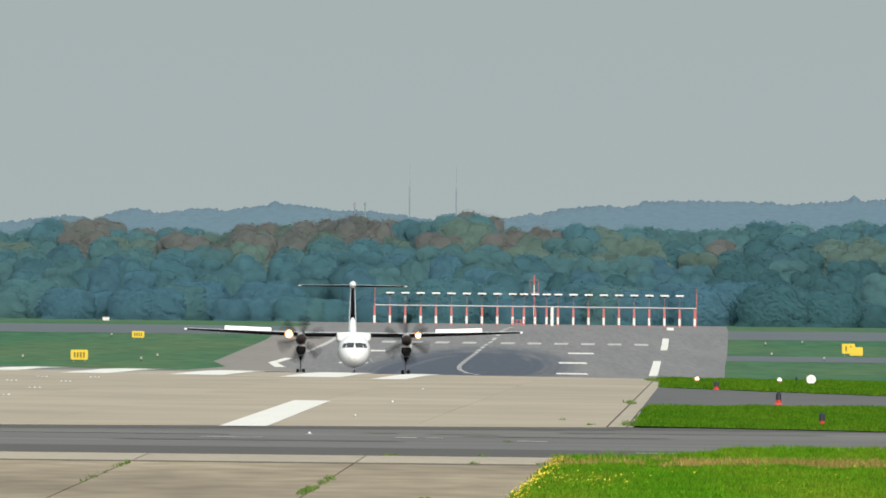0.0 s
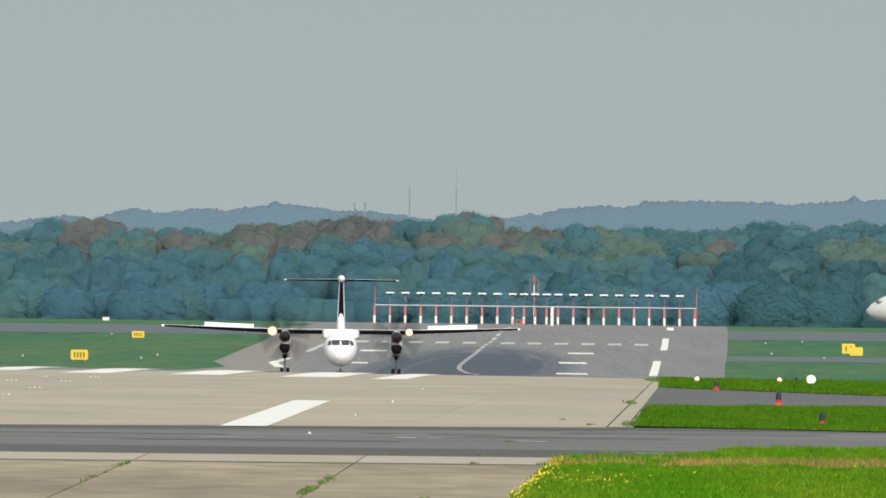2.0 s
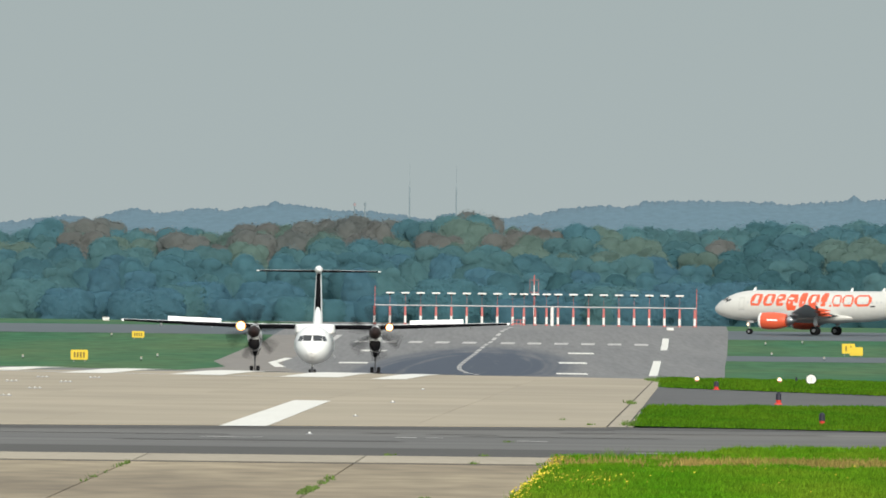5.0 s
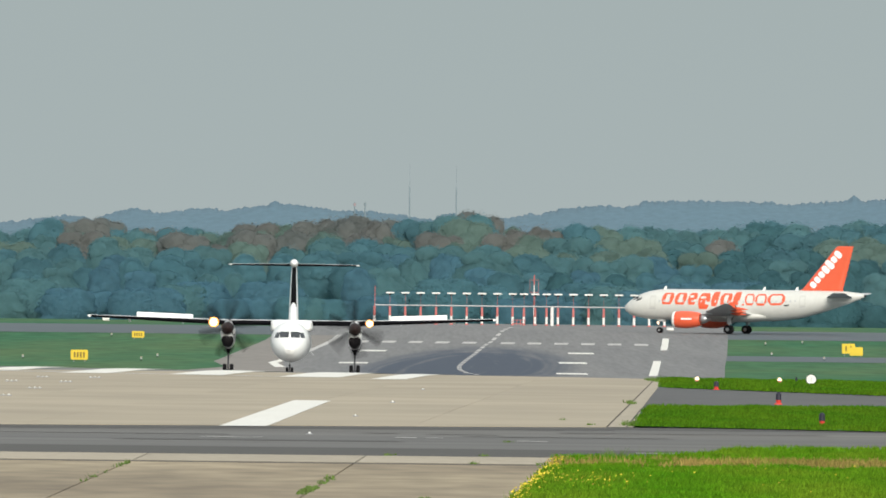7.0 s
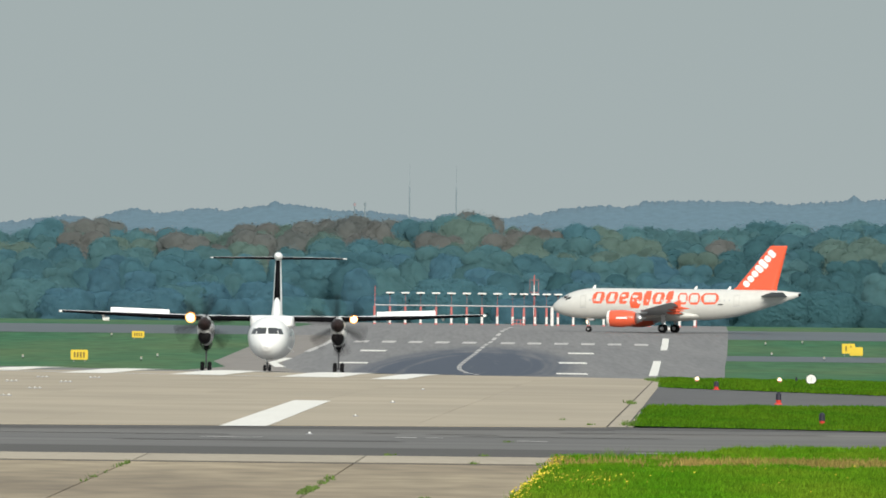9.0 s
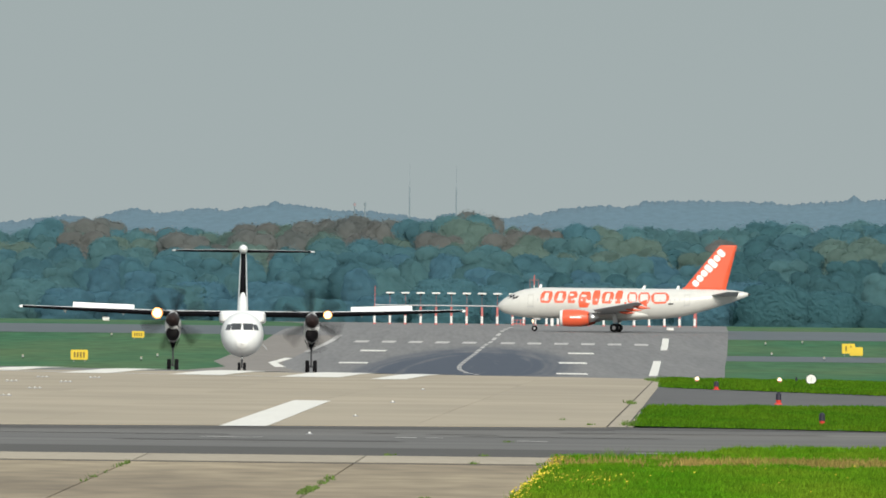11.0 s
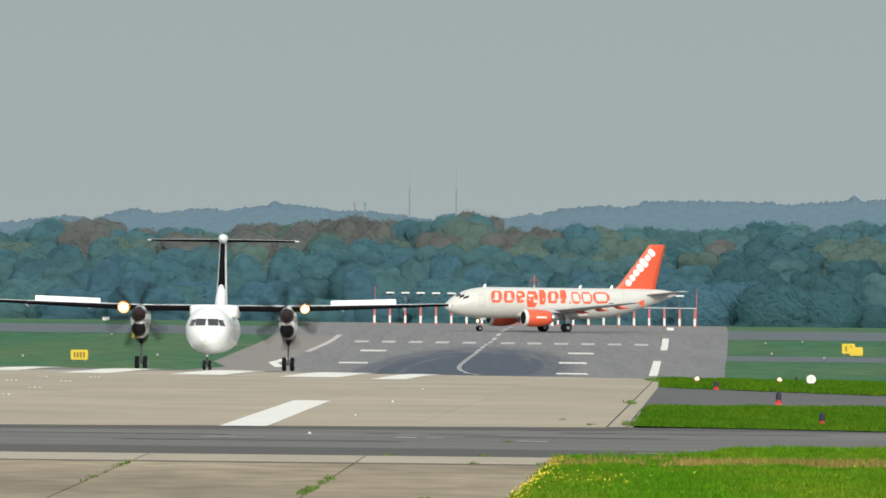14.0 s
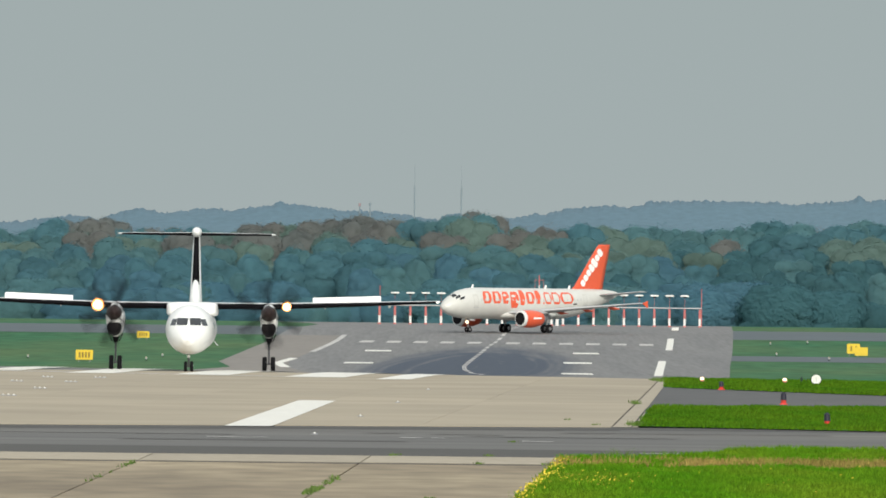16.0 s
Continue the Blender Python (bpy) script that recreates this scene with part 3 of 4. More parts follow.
def ridge(d, drop, seed, rough):
    bm = bmesh.new()
    rows = []

    def height(x):
        for (a, ha), (b, hb) in zip(HILLS, HILLS[1:]):
            if x <= b:
                return ha + (hb - ha) * (x - a) / (b - a)
        return HILLS[-1][1]
    for i in range(1300):
        x = -330 + i * 0.505
        h = sum(height(x + k * 5) for k in range(-4, 5)) / 9
        t = height(x) - drop + rough * (noise.noise((x * 0.09, seed, 0)) * 0.3 + abs(noise.noise((x * 0.33, seed, 3))) * 0.9 + noise.noise((x * 0.9, seed, 5)) * 0.45 + noise.noise((x * 2.3, seed, 7)) * 0.3)
        rows.append([bm.verts.new(p) for p in ((x, d - 160, -2), (x, d - 90, h * 0.45), (x, d - 25, h * 0.85), (x, d - 14, h - 3.4), (x, d - 8, min(h - 1.8, t - 0.6)), (x, d, t), (x, d + 60, h * 0.7), (x, d + 120, -2))])
    for p, q in zip(rows, rows[1:]):
        for j in range(7):
            bm.faces.new((p[j], q[j], q[j + 1], p[j + 1])).smooth = True
    bmesh.ops.recalc_face_normals(bm, faces=bm.faces)
    return bm


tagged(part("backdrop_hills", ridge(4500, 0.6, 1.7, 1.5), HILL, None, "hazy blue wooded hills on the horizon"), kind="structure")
for x, top, w in ((-14.4, 63.5, 0.40), (5.4, 63.0, 0.40)):
    t = thing("radio_mast", "tall thin grey radio mast on the hazy hills", "mast", "masts on the hills", Matrix.Translation((x, 4450, 0)))
    bm = bmesh.new()
    rod(bm, (0, 0, 30), (0, 0, 54), w, w * 0.9, 6)
    part("lower_mast", bm, MAST, t)
    bm = bmesh.new()
    rod(bm, (0, 0, 54), (0, 0, top), 0.12, 0.07, 6)
    part("antenna", bm, MAST, t)
for x, top in ((-37.6, 47.0), (-33.2, 47.2)):
    t = thing("lattice_tower", "small reddish lattice tower on the hazy hills", "tower", "towers on the hills", Matrix.Translation((x, 4450, 0)))
    bm = bmesh.new()
    rod(bm, (0, 0, 30), (0, 0, top), 0.7, 0.15, 4)
    part("mast", bm, MAST, t)
    bm = bmesh.new()
    rod(bm, (0, 0, top - 1.6), (0, 0, top - 0.4), 0.5, 0.5, 8)
    part("platform", bm, HAZEDMAST if x < -35 else MAST, t)


# ---- turboprop airliner ----
def turboprop():
    t = thing("turboprop_airliner", "white high-wing turboprop airliner with spinning propellers, rolling out", "airplane")
    rings = finer([(-16.5, 1.78, 0.03, 0.03), (-16.25, 1.79, 0.34, 0.32), (-15.7, 1.83, 0.66, 0.66), (-15.0, 1.96, 0.95, 0.95), (-14.2, 2.16, 1.17, 1.19), (-13.2, 2.29, 1.29, 1.33),
                   (-12, 2.35, 1.345, 1.40), (-6, 2.35, 1.345, 1.40), (0, 2.4, 1.345, 1.35), (6, 2.4, 1.345, 1.35), (9, 2.55, 1.2, 1.2), (12, 2.85, 0.9, 0.95), (15, 3.15, 0.5, 0.6), (16.2, 3.3, 0.15, 0.2)], 5)
    body = part("fuselage", hull(rings, 40), WHITE, t)
    for s in (-1, 1):
        for xa, xb, za, zb, lean in ((0.08, 0.69, 2.60, 3.01, -0.05), (0.77, 1.06, 2.58, 2.95, -0.14)):
            part("cockpit_window", pane(rings, s * xa, s * xb, za, zb, s * lean), GLASS, body, "dark cockpit window")
        for i in range(14):
            y = -11.0 + i * 1.45
            if not -2.0 < y < 1.0:
                part("cabin_window", patch(rings, y, y + 0.28, s * 72, s * 88, 0.01), GLASS, body)
        part("ice_shield", patch(rings, -6.6, -4.2, s * 62, s * 112, 0.010), GREYPAINT, body, "grey ice shield beside the propeller")
        part("cheek_door", patch(rings, -12.4, -11.6, s * 60, s * 120, 0.008, hole=1), GREYPAINT, body)
    bm = hull(finer([(-3.6, 3.45, 0.5, 0.1), (-3.2, 3.5, 1.3, 0.36), (-2.2, 3.50, 1.46, 0.42), (1.5, 3.50, 1.46, 0.42), (3.0, 3.5, 1.1, 0.3), (4.5, 3.45, 0.3, 0.1)], 3), 48, 0.0, 0.36)
    part("wing_fairing", bm, WHITE, t, "white fairing over the fuselage")
    half = [(1.2, -1.75, 1.45, 3.70), (4.4, -1.75, 1.45, 3.70), (9.0, -1.35, 1.05, 3.86), (14.0, -0.85, 0.45, 4.06), (14.2, -0.6, 0.40, 4.07)]
    for s in (-1, 1):
        st = [(s * a, b, c, h) for a, b, c, h in half]
        w = part("wing", wing(st, 0.135), WHITE, t)
        part("deicing_boot", wing(st[:4], 0.14, 0.09), BOOT, w, "black rubber leading edge, underside shade painted black behind it")
        bm = bmesh.new()
        box(bm, (0, 0, 0.20), (3.9, 0.035, 0.40), 0.012)
        sp = part("spoiler", bm, WHITE, w, "raised white spoiler panel")
        sp.matrix_basis = Matrix.Translation((s * 8.85, 0.25, 3.98)) @ pose(0, 0, 0, -35, -s * 2.0, 0)
        for x in (7.6, 11.3):
            bm = bmesh.new()
            rod(bm, (s * x, 0.2, 3.62 + 0.02 * x), (s * x, 1.9, 3.50 + 0.02 * x), 0.10, 0.05, 8)
            part("flap_fairing", bm, WHITE, w)
        bm = bmesh.new()
        rod(bm, (s * 14.05, -0.95, 4.06), (s * 14.05, 0.2, 4.06), 0.09, 0.05, 8)
        part("wingtip", bm, WHITE, w)
        # nacelle: a tall narrow body under the wing
        nac = finer([(-4.95, 3.22, 0.34, 0.36), (-4.6, 3.05, 0.48, 0.62), (-3.8, 2.92, 0.49, 0.88), (-2.0, 2.88, 0.50, 0.98), (1.5, 2.88, 0.50, 0.96), (4.0, 3.15, 0.40, 0.6), (5.6, 3.4, 0.12, 0.15)], 4)
        n = part("nacelle", hull(nac, 28, s * 4.4), WHITE, t)
        bm = hull(finer([(-4.82, 2.50, 0.18, 0.12), (-4.75, 2.49, 0.37, 0.33), (-4.5, 2.46, 0.42, 0.42), (-3.9, 2.42, 0.42, 0.48)], 2), 24, s * 4.4)
        part("intake", bm, DARK, n, "dark chin air intake")
        for q in (-1, 1):
            bm = bmesh.new()
            box(bm, (0, 0, 0), (0.035, 2.2, 0.50), 0.01)
            door = part("gear_door", bm, DARK, n, "dark open gear door")
            door.matrix_basis = pose(s * 4.4 + q * 0.30, 0.2, 1.86, 0, q * 24, 0)
        bm = bmesh.new()
        rod(bm, (s * 4.4, 0.3, 2.15), (s * 4.4, 0.15, 1.55), 0.30, 0.10, 14)
        part("leg_housing", bm, DARK, n, "dark housing round the top of the leg")
        # landing lamp in the wing's leading edge, enlarged and backed by a glare disc
        bm = bmesh.new()
        bmesh.ops.create_uvsphere(bm, u_segments=20, v_segments=12, radius=0.25 if s < 0 else 0.20, matrix=Matrix.Translation((s * 5.4, -1.95, 3.72)) @ Matrix.Diagonal((1.0, 0.5, 1.0, 1)))
        lamp = part("landing_light", bm, LAMP, w, "glaring warm landing light")
        part("glare_disc", rod(bmesh.new(), (s * 5.4, -1.92, 3.72), (s * 5.4, -1.72, 3.72), 0.36 if s < 0 else 0.28, 0.24, 24), GLARE, lamp, "amber glare of the landing light, built as a glowing disc")
        # propeller
        bm = hull(finer([(-0.55, 0, 0.03, 0.03), (-0.4, 0, 0.20, 0.20), (-0.1, 0, 0.37, 0.37), (0.27, 0, 0.45, 0.45)], 3), 24)
        pr = part("propeller", bm, BROWN, t, "dark brown spinner with six blades turning fast")
        for b in range(6):
            bm = bmesh.new()
            m = pose(0, 0, 0, 0, b * 60, 0)
            row = []
            for r, c, tw in ((0.30, 0.18, 60), (0.7, 0.34, 46), (1.3, 0.44, 34), (1.8, 0.40, 26), (2.05, 0.20, 22)):
                cx, cy = 0.5 * c * math.cos(radians(tw)), 0.5 * c * math.sin(radians(tw))
                row.append([bm.verts.new(m @ Vector(p)) for p in ((-cx, -cy, r), (0.02, 0.03, r), (cx, cy, r), (-0.02, -0.03, r))])
            for p, q in zip(row, row[1:]):
                for i in range(4):
                    bm.faces.new((p[i], p[(i + 1) % 4], q[(i + 1) % 4], q[i])).smooth = True
            bm.faces.new(row[-1])
            bmesh.ops.recalc_face_normals(bm, faces=bm.faces)
            part("blade", bm, BOOT, pr)
        pr.matrix_basis = pose(s * 4.4, -5.2, 3.28)
        PROPS.append((pr, s))
        bm = bmesh.new()
        rod(bm, (s * 4.4, 0.35, 2.2), (s * 4.4, 0.0, 0.42), 0.065, 0.055, 10)
        rod(bm, (s * 4.4, 1.3, 2.1), (s * 4.4, 0.05, 0.95), 0.05, 0.05, 8)
        rod(bm, (s * 4.4 - 0.3, 0, 0.41), (s * 4.4 + 0.3, 0, 0.41), 0.05, 0.05, 8)
        leg = part("main_leg", bm, GEAR, t)
        for q in (-1, 1):
            wheel(leg, (s * 4.4 + q * 0.24, 0, 0.415), 0.41, 0.26)
        st = [(s * a, b, c, 7.93) for a, b, c in ((0.1, 13.5, 15.7), (4.4, 13.95, 15.25), (4.635, 14.2, 15.2))]
        tp = part("tailplane", wing(st, 0.10), WHITE, t)
        part("deicing_boot", wing(st[:2], 0.105, 0.09), BOOT, tp, "black rubber leading edge, underside shade painted black behind it")
    fin = [(3.3, 9.4, 15.6, 0), (4.2, 10.6, 15.6, 0), (7.95, 12.9, 15.6, 0)]
    f = part("fin", wing(fin, 0.140, vertical=True), WHITE, t)
    part("deicing_boot", wing([(4.95, 11.06, 15.6, 0), (7.75, 12.78, 15.6, 0)], 0.142, 0.09, True), BOOT, f, "black rubber strip on the fin")
    part("dorsal_fairing", hull(finer([(7.0, 3.5, 0.05, 0.1), (8.8, 3.75, 0.3, 0.45), (10.2, 4.2, 0.33, 0.75), (11.0, 4.5, 0.26, 0.75), (12.0, 4.5, 0.2, 0.6)], 3), 20), WHITE, f)
    part("bullet_fairing", hull(finer([(12.0, 8.02, 0.03, 0.03), (12.25, 8.03, 0.2, 0.2), (12.9, 8.04, 0.28, 0.29), (15.0, 8.05, 0.27, 0.27), (16.3, 8.02, 0.03, 0.03)], 3), 20), WHITE, t)
    bm = bmesh.new()
    rod(bm, (0, -13.9, 1.4), (0, -13.94, 0.3), 0.07, 0.06, 10)
    rod(bm, (-0.22, -13.94, 0.29), (0.22, -13.94, 0.29), 0.045, 0.045, 8)
    leg = part("nose_leg", bm, GEAR, t)
    for q in (-1, 1):
        wheel(leg, (q * 0.17, -13.94, 0.292), 0.29, 0.18)
        bm = bmesh.new()
        box(bm, (q * 0.30, -13.6, 1.06), (0.03, 1.0, 0.22), 0.01)
        part("nose_gear_door", bm, GREYPAINT, t)
    bm = bmesh.new()
    bmesh.ops.create_uvsphere(bm, u_segments=12, v_segments=8, radius=0.09, matrix=Matrix.Translation((0, -14.08, 0.85)))
    part("taxi_lamp", bm, WHITE, leg)
    bm = bmesh.new()
    rod(bm, (1.30, -7.5, 1.75), (1.56, -7.4, 1.45), 0.03, 0.025, 8)
    part("probe", bm, GREYPAINT, t)
    return t


# ---- jet airliner ----
def jet():
    t = thing("jet_airliner", "white twin-engine jet airliner with orange fin and nacelles, taxiing", "airplane")
    rings = finer([(-16.1, 3.32, 0.03, 0.03), (-15.88, 3.33, 0.46, 0.42), (-15.3, 3.4, 0.95, 0.9), (-14.3, 3.55, 1.42, 1.38), (-13, 3.7, 1.75, 1.78), (-11.5, 3.8, 1.92, 2.0), (-10, 3.85, 1.975, 2.07),
                   (-5, 3.85, 1.975, 2.07), (0, 3.85, 1.975, 2.07), (5, 3.85, 1.975, 2.07), (9, 4.08, 1.85, 1.85), (12.5, 4.55, 1.4, 1.38), (15.5, 4.98, 0.8, 0.85), (17.2, 5.2, 0.38, 0.42), (17.74, 5.25, 0.2, 0.22)], 5)
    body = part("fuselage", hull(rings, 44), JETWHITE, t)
    bm = hull([(17.6, 5.25, 0.16, 0.17), (18.05, 5.28, 0.10, 0.11)], 14)
    part("exhaust", bm, DARK, body)
    for s in (-1, 1):
        for a0, a1, y0, y1 in ((3, 32, -14.60, -14.02), (34, 50, -14.40, -13.70), (52, 63, -13.98, -13.22)):
            part("cockpit_window", patch(rings, y0, y1, s * a0, s * a1, 0.012, -0.2, rounded=0.04), GLASS, body, "dark cockpit window")
        for i in range(30):
            y = -10.6 + i * 0.66
            part("cabin_window", patch(rings, y, y + 0.22, s * 73, s * 81, 0.02, rounded=0.3), GREYPAINT if s > 0 else GLASS, body)
        for y in (-11.9, 9.2):
            part("door_outline", patch(rings, y, y + 0.85, s * 52, s * 105, 0.010, hole=1), DOORGREY, body, "faint grey door outline")
            part("door_sill", patch(rings, y - 0.05, y + 0.9, s * 103, s * 106, 0.016), GREYPAINT, body)
        # livery shapes: solid orange blocks with a gap in them, a tall one, then thin hollow ones
        y = -10.15
        for w, a0, a1, gap, pits in ((1.62, 41, 90, 2, 0), (1.62, 41, 90, 2, 0), (1.25, 41, 90, 0, 2), (1.62, 41, 106, 0, 2), (1.0, 32, 95, 0, 0), (1.62, 41, 90, 2, 0), (0.95, 32, 90, 0, 0)):
            block = part("livery_block", patch(rings, y, y + w, s * a0, s * a1, 0.016, -0.30, gap, rounded=0.55, thin=1), ORANGE, body, "solid orange livery shape")
            for k in range(pits):
                u, v = y + w * (0.36 if pits == 1 else 0.16 + 0.42 * k), a0 + (a1 - a0) * (0.30 if pits == 1 else 0.24 + 0.34 * k)
                part("gap", patch(rings, u, u + w * 0.50, s * v, s * (v + 10), 0.026, -0.05, rounded=0.8), JETWHITE, block, "cream gap in the livery shape")
            y += w + 0.23
        part("livery_block", patch(rings, y + 0.08, y + 0.34, s * 84, s * 91, 0.016), ORANGE, body)
        y += 0.44
        for w in (1.35, 1.6, 2.45):
            part("livery_ring", patch(rings, y, y + w, s * 42, s * 90, 0.016, 0.0, hole=1, rounded=0.7), ORANGE, body, "hollow orange livery shape")
            y += w + 0.12
        part("registration_bar", patch(rings, 7.1, 7.8, s * 90, s * 95, 0.014), DARK, body, "small dark registration bar")
        st = [(s * a, b, c, h) for a, b, c, h in ((1.2, -5.4, 2.6, 2.55), (1.9, -5.0, 2.5, 2.62), (6.4, -2.3, 2.2, 3.02), (16.9, 3.7, 5.25, 4.05), (17.05, 3.9, 5.25, 4.06))]
        w = part("wing", wing(st, 0.12), GREYPAINT, t, "light grey swept wing")
        for x, y in ((5.0, 0.4), (8.6, 1.6), (12.0, 3.0)):
            bm = hull(finer([(y, 2.65 + 0.095 * x - 0.25, 0.04, 0.04), (y + 0.9, 2.65 + 0.095 * x - 0.42, 0.16, 0.24), (y + 2.4, 2.65 + 0.095 * x - 0.50, 0.03, 0.05)], 3), 12, s * x)
            part("flap_fairing", bm, ORANGE, w, "orange flap track fairing")
        bm = bmesh.new()
        v = [bm.verts.new((s * 17.08, yy, zz)) for yy, zz in ((4.3, 4.05), (5.15, 4.40), (5.35, 4.40), (5.28, 4.05), (5.35, 3.50), (5.15, 3.48))]
        bm.faces.new(v)
        made = bmesh.ops.extrude_face_region(bm, geom=bm.faces[:])
        for g in made["geom"]:
            if isinstance(g, bmesh.types.BMVert):
                g.co.x += s * 0.06
        bmesh.ops.recalc_face_normals(bm, faces=bm.faces)
        part("wingtip_fence", bm, ORANGE, w, "orange wingtip fence")
        nac = finer([(-7.0, 1.86, 0.96, 0.96), (-6.85, 1.86, 1.06, 1.06), (-6.2, 1.85, 1.14, 1.14), (-5.0, 1.85, 1.15, 1.15), (-3.9, 1.88, 1.0, 1.0), (-3.3, 1.9, 0.84, 0.84)], 3)
        e = part("engine", hull(nac, 36, s * 5.75), ORANGE, t, "orange engine nacelle")
        part("intake_lip", hull([(-7.16, 1.86, 0.92, 0.92), (-7.13, 1.86, 0.99, 0.99), (-7.02, 1.86, 1.045, 1.045), (-6.78, 1.86, 1.10, 1.10)], 36, s * 5.75), POSTWHITE, e, "pale metal intake lip")
        part("fan", hull([(-7.175, 1.86, 0.84, 0.84), (-7.165, 1.86, 0.84, 0.84)], 32, s * 5.75), DARK, e, "dark engine intake")
        part("exhaust", hull([(-3.35, 1.9, 0.72, 0.72), (-2.5, 1.93, 0.48, 0.48), (-1.9, 1.95, 0.1, 0.1)], 24, s * 5.75), SILVER, e, "grey metal exhaust cone")
        bm = bmesh.new()
        box(bm, (s * 5.62, -3.5, 2.82), (0.28, 3.6, 0.5), 0.08)
        part("pylon", bm, GREYPAINT, e)
        bm = bmesh.new()
        box(bm, (s * 6.92, -5.0, 1.95), (0.03, 1.5, 0.22), 0.01)
        part("nacelle_mark", bm, WHITE, e, "small white bar on the nacelle")
        st = [(s * a, b, c, h) for a, b, c, h in ((0.3, 12.4, 16.3, 5.0), (6.1, 15.3, 16.9, 5.6), (6.22, 15.5, 16.9, 5.61))]
        part("tailplane", wing(st, 0.10), GREYPAINT, t, "light grey tailplane")
        bm = bmesh.new()
        rod(bm, (s * 3.8, 0.1, 2.8), (s * 3.8, 0, 0.6), 0.13, 0.11, 10)
        rod(bm, (s * 2.3, 0.1, 2.3), (s * 3.8, 0.05, 1.2), 0.07, 0.07, 8)
        leg = part("main_leg", bm, STEEL, t)
        bm = bmesh.new()
        box(bm, (s * 4.02, 0.1, 1.85), (0.05, 0.6, 1.1), 0.02)
        part("gear_door", bm, GREYPAINT, leg)
        for q in (-1, 1):
            ROLLERS.append((wheel(leg, (s * 3.8 + q * 0.46, 0, 0.585), 0.58, 0.42), 0.58))
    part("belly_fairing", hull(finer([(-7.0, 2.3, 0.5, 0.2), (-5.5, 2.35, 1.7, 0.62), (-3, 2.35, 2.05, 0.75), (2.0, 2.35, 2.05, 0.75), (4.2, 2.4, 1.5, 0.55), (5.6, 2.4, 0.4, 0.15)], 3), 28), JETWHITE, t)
    fin = [(5.4, 7.9, 14.8, 0), (6.2, 9.2, 14.8, 0), (11.72, 13.75, 16.15, 0), (11.88, 14.0, 16.15, 0)]
    f = part("fin", wing(fin, 0.09, vertical=True), ORANGE, t, "tall orange tail fin")
    # white livery shapes climbing along the fin's leading edge
    for i, tall in enumerate((0.62, 0.62, 0.62, 0.85, 1.05, 0.62, 0.82)):
        u = 0.03 + i * 0.140
        y, z = 10.55 + u * 4.05, 6.55 + u * 4.85
        for s in (-1, 1):
            bm = bmesh.new()
            box(bm, (0, 0, 0), (0.03, 0.60, tall * 1.2), 0.012)
            bmesh.ops.bevel(bm, geom=[e for e in bm.edges if abs(e.verts[0].co.x - e.verts[1].co.x) > 0.005], offset=0.14, segments=2, affect="EDGES")
            ob = part("fin_mark", bm, WHITE, f, "white slanted livery shape")
            ob.matrix_basis = pose(s * (0.30 - 0.17 * u), y, z, 50, s * 2.0, 0)
    for y in (-10.4, 3.6, 8.2):
        bm = bmesh.new()
        zc, rx, rz = ring_at(rings, y)
        v = [bm.verts.new((0.03 * q, yy, zz)) for q in (-1, 1) for yy, zz in ((y - 0.2, zc + rz - 0.02), (y + 0.25, zc + rz - 0.02), (y + 0.3, zc + rz + 0.42), (y + 0.08, zc + rz + 0.42))]
        bmesh.ops.convex_hull(bm, input=v)
        part("antenna", bm, WHITE, body)
    bm = bmesh.new()
    rod(bm, (0, -11.1, 2.0), (0, -11.04, 0.4), 0.09, 0.08, 10)
    rod(bm, (-0.3, -11.04, 0.38), (0.3, -11.04, 0.38), 0.05, 0.05, 8)
    leg = part("nose_leg", bm, STEEL, t)
    for q in (-1, 1):
        ROLLERS.append((wheel(leg, (q * 0.25, -11.04, 0.385), 0.38, 0.22), 0.38))
        bm = bmesh.new()
        box(bm, (q * 0.42, -10.7, 1.72), (0.04, 0.9, 0.36), 0.02)
        part("nose_gear_door", bm, GREYPAINT, t)
    bm = bmesh.new()
    bmesh.ops.create_uvsphere(bm, u_segments=14, v_segments=8, radius=0.24, matrix=Matrix.Translation((0, -11.3, 1.35)) @ Matrix.Diagonal((1.3, 0.5, 1, 1)))
    part("taxi_light", bm, WARMLAMP, leg, "bright taxi light on the nose leg")
    return t


PROPS, ROLLERS = [], []
dash = turboprop()
airliner = jet()

# ---- antenna array behind the runway end ----


